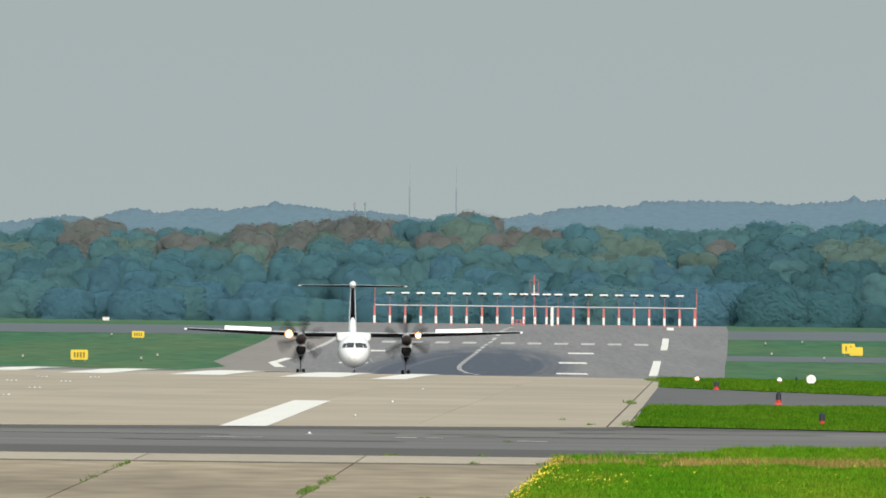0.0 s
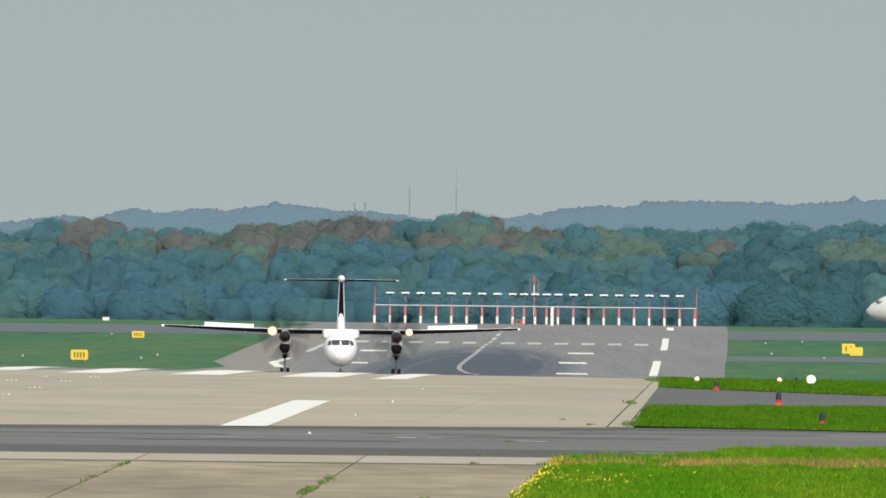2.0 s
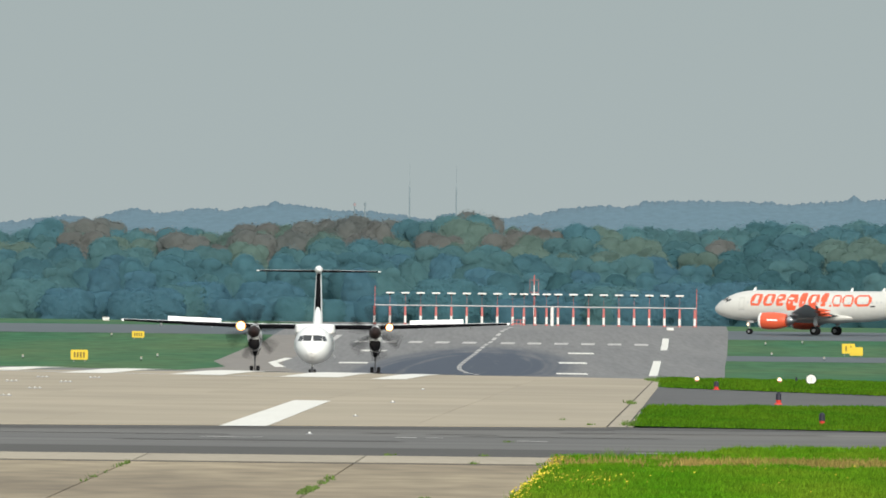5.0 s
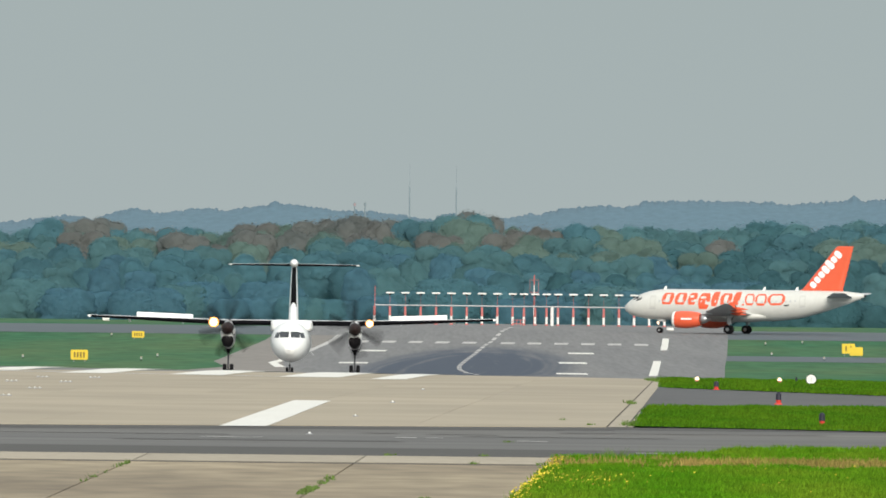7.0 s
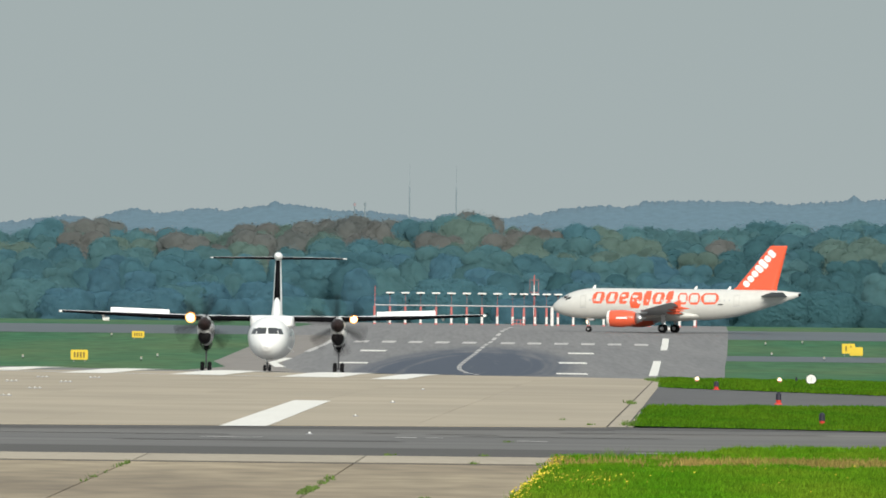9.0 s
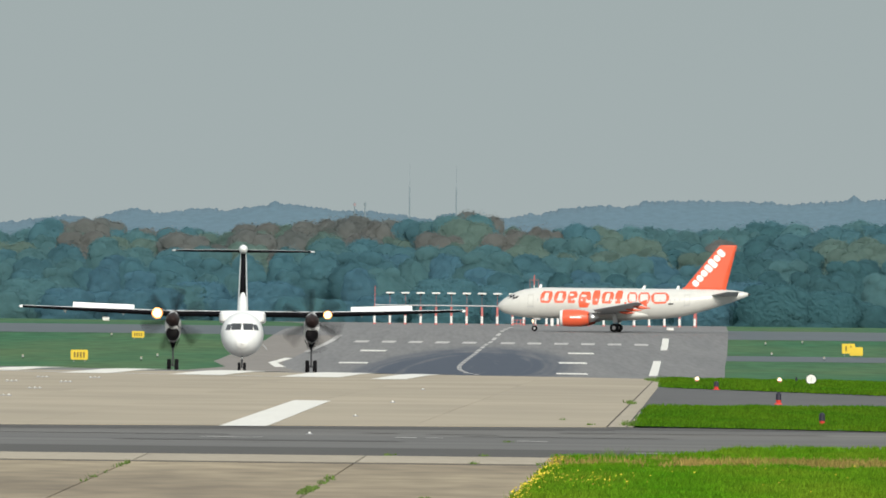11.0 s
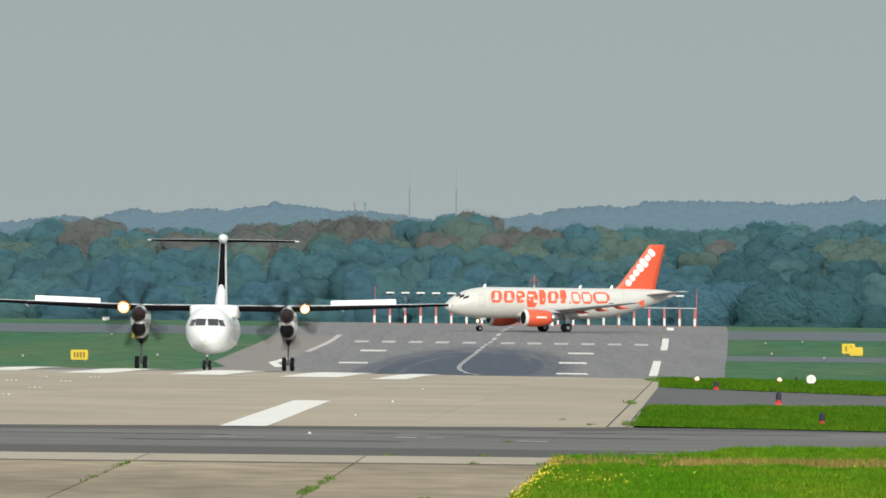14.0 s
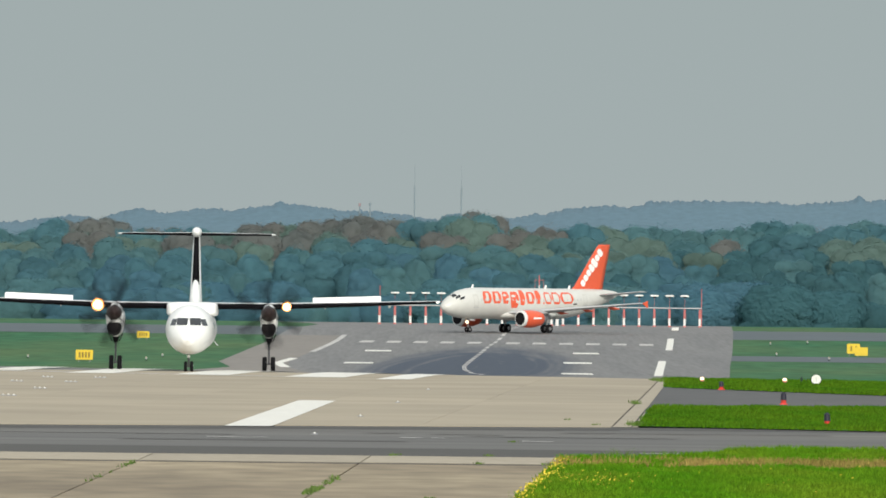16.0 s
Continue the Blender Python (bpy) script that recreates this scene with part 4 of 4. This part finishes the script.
def array():
    t = thing("localizer_antenna_array", "long row of red and white posts carrying white antennas", "antenna array")

    def at(x):
        d = 1596 + (x + 10) * 0.3
        return Vector((x, d, gz(x, d)))
    stands = [-10.3 + 2.335 * k for k in range(10)] + [12.45, 14.15, 15.9, 17.65] + [20.0 + 2.335 * k for k in range(9)]
    for x in stands:
        p = at(x)
        post = part("post", rod(bmesh.new(), p + Vector((0, 0, 0.25)), p + Vector((0, 0, 1.35)), 0.19, 0.19, 10), POSTWHITE, t, "white post with red top")
        part("red_cap", rod(bmesh.new(), p + Vector((0, 0, 1.35)), p + Vector((0, 0, 2.75)), 0.20, 0.17, 10), PALERED, post)
        part("foot", rod(bmesh.new(), p - Vector((0, 0, 0.05)), p + Vector((0, 0, 0.25)), 0.30, 0.24, 10), PALERED, post)
    n = 9
    for i in range(n):
        a, b = at(-10.25 + i * 49.2 / n), at(-10.25 + (i + 1) * 49.2 / n)
        part("beam", rod(bmesh.new(), a + Vector((0, 0, 2.92)), b + Vector((0, 0, 2.92)), 0.09, 0.09, 8), GREYPAINT, t)
    for x in stands[1:-1]:
        p = at(x)
        bm = bmesh.new()
        box(bm, p + Vector((0, 0, 4.80)), (1.30, 0.9, 0.24), 0.06)
        el = part("antenna_element", bm, POSTWHITE, t, "white antenna element")
        bm = bmesh.new()
        rod(bm, p + Vector((0, 0, 2.9)), p + Vector((0, 0, 4.7)), 0.022, 0.022, 6)
        part("mast", bm, PALERED, el)
        bm = bmesh.new()
        box(bm, p + Vector((0, 0, 4.58)), (0.50, 0.35, 0.18), 0.03)
        part("bracket", bm, DARK, el, "dark bracket")
    for x in (-10.25, 38.95):
        p = at(x)
        part("end_mast", rod(bmesh.new(), p, p + Vector((0, 0, 5.9)), 0.07, 0.05, 8), PALERED, t, "thin red end mast")
    return at


place = array()
p = place(14.0)
t = thing("lattice_mast", "thin red and white mast behind the antenna row", "mast", "", Matrix.Translation(p + Vector((0, 3, 0))))
for i in range(5):
    part("section", rod(bmesh.new(), (0, 0, i * 1.55), (0, 0, (i + 1) * 1.55), 0.09, 0.08, 8), (PALERED, POSTWHITE)[i % 2], t)
for z in (5.1, 7.0):
    bm = bmesh.new()
    box(bm, (0, 0, z), (1.3, 0.06, 0.07), 0.01)
    part("crossbar", bm, PALERED, t)
for x in (-0.65, 0.65):
    bm = bmesh.new()
    box(bm, (x, 0, 6.05), (0.05, 0.06, 1.9), 0.01)
    part("upright", bm, PALERED, t)
p = place(16.75)
t = thing("white_pole", "thick white pole among the antenna posts", "pole", "", Matrix.Translation(p))
part("pole", rod(bmesh.new(), (0, 0, 0), (0, 0, 2.9), 0.26, 0.24, 12), POSTWHITE, t)
part("cap", rod(bmesh.new(), (0, 0, 2.9), (0, 0, 3.0), 0.30, 0.30, 12), GREYPAINT, t)


def cabinet(x, d, w, h, lab):
    t = thing("equipment_cabinet", lab, "cabinet", "", Matrix.Translation((x, d, gz(x, d))))
    bm = bmesh.new()
    box(bm, (0, 0, h / 2 + 0.05), (w, 0.8, h), 0.05)
    part("body", bm, POSTWHITE, t)
    bm = bmesh.new()
    box(bm, (0, 0, h + 0.08), (w * 1.08, 0.95, 0.08), 0.02)
    part("lid", bm, GREYPAINT, t)
    bm = bmesh.new()
    box(bm, (0, 0, 0.03), (w * 0.9, 0.7, 0.1))
    part("plinth", bm, KERB, t)


p = place(11.6)
t = thing("barrier", "low reddish lattice barrier by the antenna row", "barrier", "", Matrix.Translation(p + Vector((0, -6, 0.02))))
for q in (-0.9, -0.3, 0.3, 0.9):
    part("post", rod(bmesh.new(), (q, 0, 0), (q, 0, 0.9), 0.05, 0.05, 8), PALERED, t)
for z in (0.3, 0.85):
    bm = bmesh.new()
    box(bm, (0, 0, z), (2.0, 0.06, 0.10), 0.01)
    part("rail", bm, PALERED, t)


cabinet(31.5, 1452, 0.95, 0.42, "low white equipment box beside the taxiway")
cabinet(-52.2, 1632, 1.05, 0.5, "small white equipment box in the grass")


def sign(x, d, w, h, bars, lab, lift=0.22):
    t = thing("airfield_sign", lab, "sign", "airfield signs", Matrix.Translation((x, d, gz(x, d))))
    bm = bmesh.new()
    box(bm, (0, 0, lift + h / 2), (w, 0.25, h), 0.04)
    face = part("panel", bm, YELLOW, t)
    for q in (-0.32, 0.32):
        part("leg", rod(bmesh.new(), (q * w, 0, 0), (q * w, 0, lift + 0.02), 0.05, 0.05, 8), STEEL, t)
    for i in range(bars):
        bm = bmesh.new()
        box(bm, ((i - (bars - 1) / 2) * w * 0.72 / bars, -0.13, lift + h * 0.5), (w * 0.11, 0.012, h * 0.55))
        part("bar", bm, BLACK, face, "dark bar in place of writing")


sign(-36.9, 1070, 1.75, 1.02, 4, "yellow airfield sign with dark writing in the grass")
sign(-37.9, 1311, 1.55, 0.80, 4, "yellow airfield sign with dark writing in the grass")
sign(47.15, 1219, 1.5, 1.15, 2, "yellow airfield sign on the grass", 0.30)
sign(47.95, 1216, 1.5, 0.98, 0, "yellow airfield sign seen from behind", 0.10)


def edge_light(x, d, h, r, kind, lit=True):
    """Elevated edge light: flange, red body, dark cap, or a glowing lens."""
    t = thing("edge_light", {"cap": "black-capped red taxiway light in the grass", "lamp": "glowing white runway edge light on a stem" if lit else "unlit pale edge light on a stem"}[kind], "airfield light", "airfield edge lights", Matrix.Translation((x, d, gz(x, d) + 0.06)))
    if kind == "cap":
        part("flange", rod(bmesh.new(), (0, 0, 0), (0, 0, h * 0.12), r * 1.5, r * 1.1, 16), RED, t, "orange-red foot")
        part("stem", rod(bmesh.new(), (0, 0, h * 0.12), (0, 0, h * 0.36), r * 0.75, r * 0.95, 16), RED, t)
        bm = bmesh.new()
        rod(bm, (0, 0, h * 0.36), (0, 0, h * 0.86), r, r * 0.9, 16)
        rod(bm, (0, 0, h * 0.86), (0, 0, h), r * 0.9, r * 0.4, 16)
        part("cap", bm, NAVY, t, "black lamp cap")
    else:
        part("stem", rod(bmesh.new(), (0, 0, 0), (0, 0, h * 0.5), r * 0.5, r * 0.4, 12), DARK, t)
        part("housing", rod(bmesh.new(), (0, 0, h * 0.40), (0, 0, h * 0.80), r * 0.7, r * 1.12, 14), PALERED if lit else GREYPAINT, t)
        bm = bmesh.new()
        bmesh.ops.create_uvsphere(bm, u_segments=16, v_segments=10, radius=r, matrix=Matrix.Translation((0, 0, h * 0.62 + r * 0.8)))
        part("lens", bm, WARMLAMP if lit else KERB, t, "glowing warm white lens" if lit else "dull pale lens")


edge_light(13.15, 541, 0.22, 0.11, "lamp")
edge_light(17.4, 541, 0.22, 0.11, "lamp")
edge_light(13.1, 501, 0.40, 0.12, "cap")
edge_light(13.7, 427, 0.50, 0.12, "cap")
edge_light(12.72, 351, 0.44, 0.105, "cap")
for x, d in ((-43.6, 1094), (-31.0, 1084), (40.5, 1316), (37.8, 1205), (42.3, 1163), (-30.3, 1120), (45.6, 1330), (-41.8, 1330)):
    edge_light(x, d, 0.40, 0.11, "lamp", False)

t = thing("round_marker", "white round marker disc on a short post", "sign", "", Matrix.Translation((18.85, 536, gz(18.85, 536) + 0.05)))
part("disc", rod(bmesh.new(), (0, -0.03, 0.31), (0, 0.03, 0.31), 0.245, 0.245, 28), POSTWHITE, t)
part("post", rod(bmesh.new(), (0, 0.05, 0), (0, 0.05, 0.4), 0.03, 0.03, 8), PALERED, t)
part("rim", rod(bmesh.new(), (0, 0.0, 0.31), (0, 0.045, 0.31), 0.275, 0.275, 28), DARK, t, "dark rim")
bm = bmesh.new()
box(bm, (0, -0.04, 0.31), (0.035, 0.012, 0.22))
part("bar", bm, GREYPAINT, t, "small grey bar in place of writing")


t = thing("stub_post", "short dark stub post in the grass", "post", "", Matrix.Translation((18.4, 545, gz(18.4, 545) + 0.06)))
part("pole", rod(bmesh.new(), (0, 0, 0), (0, 0, 0.36), 0.06, 0.05, 10), NAVY, t)
part("foot", rod(bmesh.new(), (0, 0, -0.02), (0, 0, 0.05), 0.11, 0.09, 10), DARK, t)


# lamps set into the concrete
def inset_lamp(x, d):
    t = thing("inset_light", "small glinting light set into the concrete", "airfield light", "inset runway lights", Matrix.Translation((x, d, gz(x, d) + 0.05)))
    part("rim", rod(bmesh.new(), (0, 0, 0), (0, 0, 0.03), 0.11, 0.09, 12), STEEL, t)
    bm = bmesh.new()
    box(bm, (0, -0.02, 0.05), (0.07, 0.05, 0.045), 0.012)
    part("lens", bm, POSTWHITE, t, "white lens")


for x, d in ((-1.93, 417.5), (-2.97, 364.5), (-0.84, 481.6), (-3.91, 313.1)):
    inset_lamp(x, d)
for x, d in ((-20.65, 505.0), (-18.02, 465.7), (-18.02, 504.1), (-20.28, 534.4), (-17.58, 533.3), (-17.88, 429.3)):
    for q in (-0.22, 0.0, 0.22):
        inset_lamp(x + q, d)


# ---- grass, flowers, weeds ----
def blades(spots, seed, tall, wide):
    """Tufts of narrow blades at the given spots."""
    g = random.Random(seed)
    verts, faces = [], []
    for x, d, k in spots:
        z = gz(x, d) + 0.055
        for b in range(3):
            a, h, w = g.uniform(0, 6.283), tall * k * g.uniform(0.6, 1.3), wide * g.uniform(0.6, 1.4)
            ox, oy = x + g.uniform(-0.1, 0.1), d + g.uniform(-0.2, 0.2)
            lx, ly = g.gauss(0, 0.35) * h, g.gauss(0, 0.35) * h
            i = len(verts)
            verts += [(ox - w * math.cos(a), oy - w * math.sin(a), z), (ox + w * math.cos(a), oy + w * math.sin(a), z), (ox + lx, oy + ly, z + h)]
            faces.append((i, i + 1, i + 2))
    me = bpy.data.meshes.new("grass")
    me.from_pydata(verts, [], faces)
    return me


def stuff(name, me, material, label):
    me.materials.append(material)
    return tagged(new(name, me), label, "grass", kind="stuff")


g = random.Random(21)


def left_edge(d):
    return 1.58 + (d - 216) * 0.0271


def far_edge(x):
    return 268 + (x - 3) if x < 6.0 else 271 + (x - 6.0) * 7.7 if x < 8.2 else 288 + (x - 8.2) * 0.6


near_spots, dry_spots = [], []
while len(near_spots) < 33000:
    d = g.uniform(196, 293)
    x = g.uniform(0.8, 15)
    if x > left_edge(d) + g.gauss(0, 0.06) and d < far_edge(x) + g.gauss(0, 0.8):
        k = 1.0 + 0.8 * noise.noise((x * 0.7, d * 0.12, 0)) + (0.35 if d > far_edge(x) - 5 else 0)
        if noise.noise((x * 0.5, d * 0.35, 4)) > 0.05 - min(0.45, max(0, x - 4.5) * 0.12) and g.random() < 0.62 and 255.5 + g.gauss(0, 0.8) < d < 264 + g.gauss(0, 1.0):
            dry_spots.append((x, d, 1.2))
        else:
            near_spots.append((x, d, max(0.4, k)))
stuff("grass", blades(near_spots, 1, 0.11, 0.022), BLADE, "bright green grass blades in the foreground")
stuff("dry_grass", blades(dry_spots, 2, 0.15, 0.022), STRAW, "dry straw-coloured grass among the green")
spots = []
while len(spots) < 15000:
    d, x = g.uniform(333, 435), g.uniform(6, 19)
    if 8.5 - (425 - d) * 0.0272 + g.gauss(0, 0.08) < x and 343.5 - 0.97 * (x - 6.2) < d < 413 + 0.71 * (x - 8.2) + g.gauss(0, 1.2):
        spots.append((x, d, 1.0 + 0.5 * noise.noise((x * 0.6, d * 0.1, 2))))
stuff("grass", blades(spots, 3, 0.11, 0.03), VERGE, "bright green grass between the roads")
spots = []
while len(spots) < 14000:
    d, x = g.uniform(455, 582), g.uniform(10.5, 26)
    if 10.8 + (d - 510) * 0.018 + g.gauss(0, 0.15) < x and 512 - 3.83 * (x - 10.98) + g.gauss(0, 1.5) < d < 578 - 0.8 * (x - 12):
        spots.append((x, d, 1.0 + 0.5 * noise.noise((x * 0.6, d * 0.1, 2))))
stuff("grass", blades(spots, 4, 0.14, 0.045), VERGE, "bright green grass beside the runway")


def flowers(spots, seed, size):
    f = random.Random(seed)
    bm = bmesh.new()
    for x, d in spots:
        z = gz(x, d) + f.uniform(0.10, 0.26)
        s = size * f.uniform(0.6, 1.2)
        c = bm.verts.new((x, d, z))
        rim = [bm.verts.new((x + s * math.cos(a), d + s * math.sin(a) * 0.5, z + s * 0.55 * math.sin(a + 0.6))) for a in (0, 1.05, 2.1, 3.14, 4.19, 5.24)]
        for i in range(6):
            bm.faces.new((c, rim[i], rim[(i + 1) % 6]))
    me = bpy.data.meshes.new("flowers")
    bm.to_mesh(me)
    bm.free()
    return me


spots = [(left_edge(d) + abs(g.gauss(0, 0.16)), d) for d in [g.uniform(200, 262) for _ in range(250)]]
spots += [(g.gauss(3.3, 0.6), g.gauss(231, 4.5)) for _ in range(75)] + [(g.uniform(3, 10), g.gauss(235, 9)) for _ in range(18)]
tagged(stuff("flowers", flowers(spots, 5, 0.021), PETAL, "small yellow flowers along the grass edge"), category="flower")
weed_spots = []
for (xa, da), (xb, db), n in (((-2.86, 214), (-2.66, 222), 80), ((-2.61, 225), (-2.44, 236), 25), ((-7.62, 246), (-7.57, 256), 16), ((-7.71, 226), (-7.65, 240), 8), ((-0.4, 206), (-0.3, 210), 40)):
    for _ in range(n):
        f = g.random()
        weed_spots.append((xa + (xb - xa) * f + g.gauss(0, 0.03), da + (db - da) * f, 0.8))
weed_spots += [(6.3 + g.gauss(0, 0.15), 347 + g.gauss(0, 1.5), 1.5) for _ in range(50)] + [(7.6 + g.gauss(0, 0.06), 424 + g.gauss(0, 2), 1.5) for _ in range(30)] + [(11.3 + g.gauss(0, 0.2), 560 + g.gauss(0, 4), 1.5) for _ in range(90)]
weed_spots += [(x + g.gauss(0, 0.05), d + g.gauss(0, 0.4), 0.7) for x, d in ((1.1, 271.5), (0.8, 257.8), (2.5, 258), (-1.3, 271), (4.9, 346), (4.2, 361), (1.9, 300)) for _ in range(7)]
weed_spots += [(4.5 + g.gauss(0, 0.25), 268 + g.gauss(0, 0.8), 3.0) for _ in range(18)]
stuff("weeds", blades(weed_spots, 6, 0.09, 0.022), LEAVES_LOW, "weeds growing from joints in the concrete")


# ---- concrete slabs, one by one ----
def slab(parent, corners, material, lift, depth=0.03):
    bm = bmesh.new()
    top = [bm.verts.new((x, d, gz(x, d) + lift)) for x, d in corners]
    low = [bm.verts.new((x, d, gz(x, d) + lift - depth)) for x, d in corners]
    bm.faces.new(top)
    for i in range(4):
        bm.faces.new((low[i], low[(i + 1) % 4], top[(i + 1) % 4], top[i]))
    return part("slab", bm, material, parent)


apron = bpy.data.objects["apron_concrete"]
for c in range(-7, 3):
    for d0, d1, m in ((150, 205, APRON), (205.06, 256.4, APRON), (258.9, 270.6, KERB)):
        def edge(k, d):
            return min(-7.65 + 5.27 * (k + 1) + (d - 240) * (0.004 + 0.011 * (k + 1 > 0)), left_edge(d) + 0.1)
        a, b, e, f = edge(c - 1, d0) + 0.022, edge(c, d0) - 0.022, edge(c, d1) - 0.022, edge(c - 1, d1) + 0.022
        if b - a > 0.3:
            slab(apron, ((a, d0), (b, d0), (e, d1), (f, d1)), m, 0.05)
concrete = bpy.data.objects["runway_concrete"]
rows = [341.2 + 14.0 * i for i in range(19)]
for d0, d1 in zip(rows, rows[1:]):
    for c in range(-9, 1):
        def near(x):
            return d0 - (0.52 * max(0, 5.5 - x) if d0 == rows[0] else 0)

        def edge(k, d):
            return 5.35 + (d - 341) * AXIS + k * 6.2
        d2 = d1 - 0.02
        far = 600 - 1.28 * edge(c, d1)
        if d0 > far:
            continue
        a, b, e, f = edge(c - 1, d0) + 0.008, edge(c, d0) - 0.008, edge(c, d2) - 0.008, edge(c - 1, d2) + 0.008
        slab(concrete, ((a, near(a)), (b, near(b)), (e, d2), (f, d2)), CONCRETE, 0.05)
setting("gutter", strip([(341.5, 5.42, 6.25), (410, 7.28, 7.85), (560, 11.32, 11.8)], 0.044, 2), KERB, "pale concrete gutter along the runway edge")
setting("gutter_joint", strip([(341.8, 6.00, 6.06), (406, 7.72, 7.79)], 0.049, 1), JOINT, "dark tarred joint beside the gutter")


# ---- what moves ----
DASH_ROWS = ((0.0, -7.43, 881.8, 0.91), (0.5, -7.62, 868.7, 0.65), (1.0, -7.74, 856.0, 0.84), (1.5, -7.88, 843.7, 0.95), (2.0, -8.01, 831.8, 0.52), (2.5, -8.14, 820.2, 0.45), (3.0, -8.22, 809.1, 0.20), (3.5, -8.38, 798.2, -0.19), (4.0, -8.61, 787.7, -0.33), (6.5, -10.22, 739.7, 0.29), (7.0, -10.45, 731.0, 0.32), (7.5, -10.68, 722.4, 0.51), (8.0, -10.84, 714.2, 0.31), (8.5, -10.96, 706.1, -0.04), (9.0, -11.25, 698.2, -0.44), (11.5, -12.81, 661.7, 1.22), (12.0, -12.81, 654.8, 0.68), (12.5, -12.88, 648.1, -0.13), (13.0, -12.98, 641.5, -0.64), (13.5, -13.27, 635.0, -0.78), (14.0, -13.58, 628.6, -0.59), (14.5, -13.91, 622.2, -0.13), (15.0, -14.23, 615.9, 0.38), (15.5, -14.45, 609.7, 0.56), (16.0, -14.62, 603.5, 0.59))
JET_ROWS = ((0.00, 84.29, 1391.0, 29.0), (2.00, 70.91, 1397.0, 28.0), (3.00, 64.06, 1400.0, 27.0), (4.00, 57.34, 1403.0, 25.5), (5.25, 49.78, 1407.0, 23.5), (6.50, 42.39, 1410.0, 21.0), (7.00, 39.69, 1411.0, 20.0), (8.00, 34.80, 1413.0, 17.0), (9.00, 30.52, 1415.0, 13.5), (10.20, 26.12, 1416.0, 8.5), (11.30, 22.55, 1416.5, 3.0), (12.00, 20.53, 1416.0, -4.5), (12.50, 19.07, 1415.0, -10.0), (13.00, 17.67, 1410.0, -14.5), (13.50, 16.34, 1409.0, -19.0), (14.00, 15.07, 1407.5, -23.5), (14.50, 13.82, 1403.0, -28.5), (15.00, 12.66, 1400.5, -34.5), (15.50, 11.55, 1398.0, -40.5), (16.00, 10.44, 1395.0, -46.0))


def motions():
    # turboprop: seconds, x and distance of the main wheels, heading
    rows = []
    for t, x, d, yaw in DASH_ROWS:
        back, front = gz(x, d), gz(x, d - 13.94)
        rows.append((t, pose(x, d, back + 0.05, -math.degrees(math.atan((front - back) / 13.94)), 0, yaw)))
    walk(dash, rows)
    for pr, s in PROPS:
        walk(pr, [(i / 60, pose(s * 4.4, -5.2, 3.28, 0, i * 34.0 + 20 * s, 0)) for i in range(-6, 967)])
    rows = []
    for t, x, d, a in JET_ROWS:
        rows.append((t, pose(x, d, gz(x, d) + 0.03, 0, 0, -90 - a)))
    walk(airliner, rows)
    # wheels turn with the way rolled
    way, at = 0.0, []
    for (t0, x0, d0, _), (t1, x1, d1, _) in zip(JET_ROWS, JET_ROWS[1:]):
        at.append((t0, way, t1, way + math.hypot(x1 - x0, d1 - d0)))
        way = at[-1][3]
    for w, r in ROLLERS:
        c = w.matrix_basis.translation.copy()
        keys = []
        for i in range(321):
            t = i / 20
            t0, w0, t1, w1 = next(row for row in at if t <= row[2] + 1e-6)
            keys.append((t, pose(*c, math.degrees((w0 + (w1 - w0) * (t - t0) / (t1 - t0)) / r), 0, 0)))
        walk(w, keys)


motions()
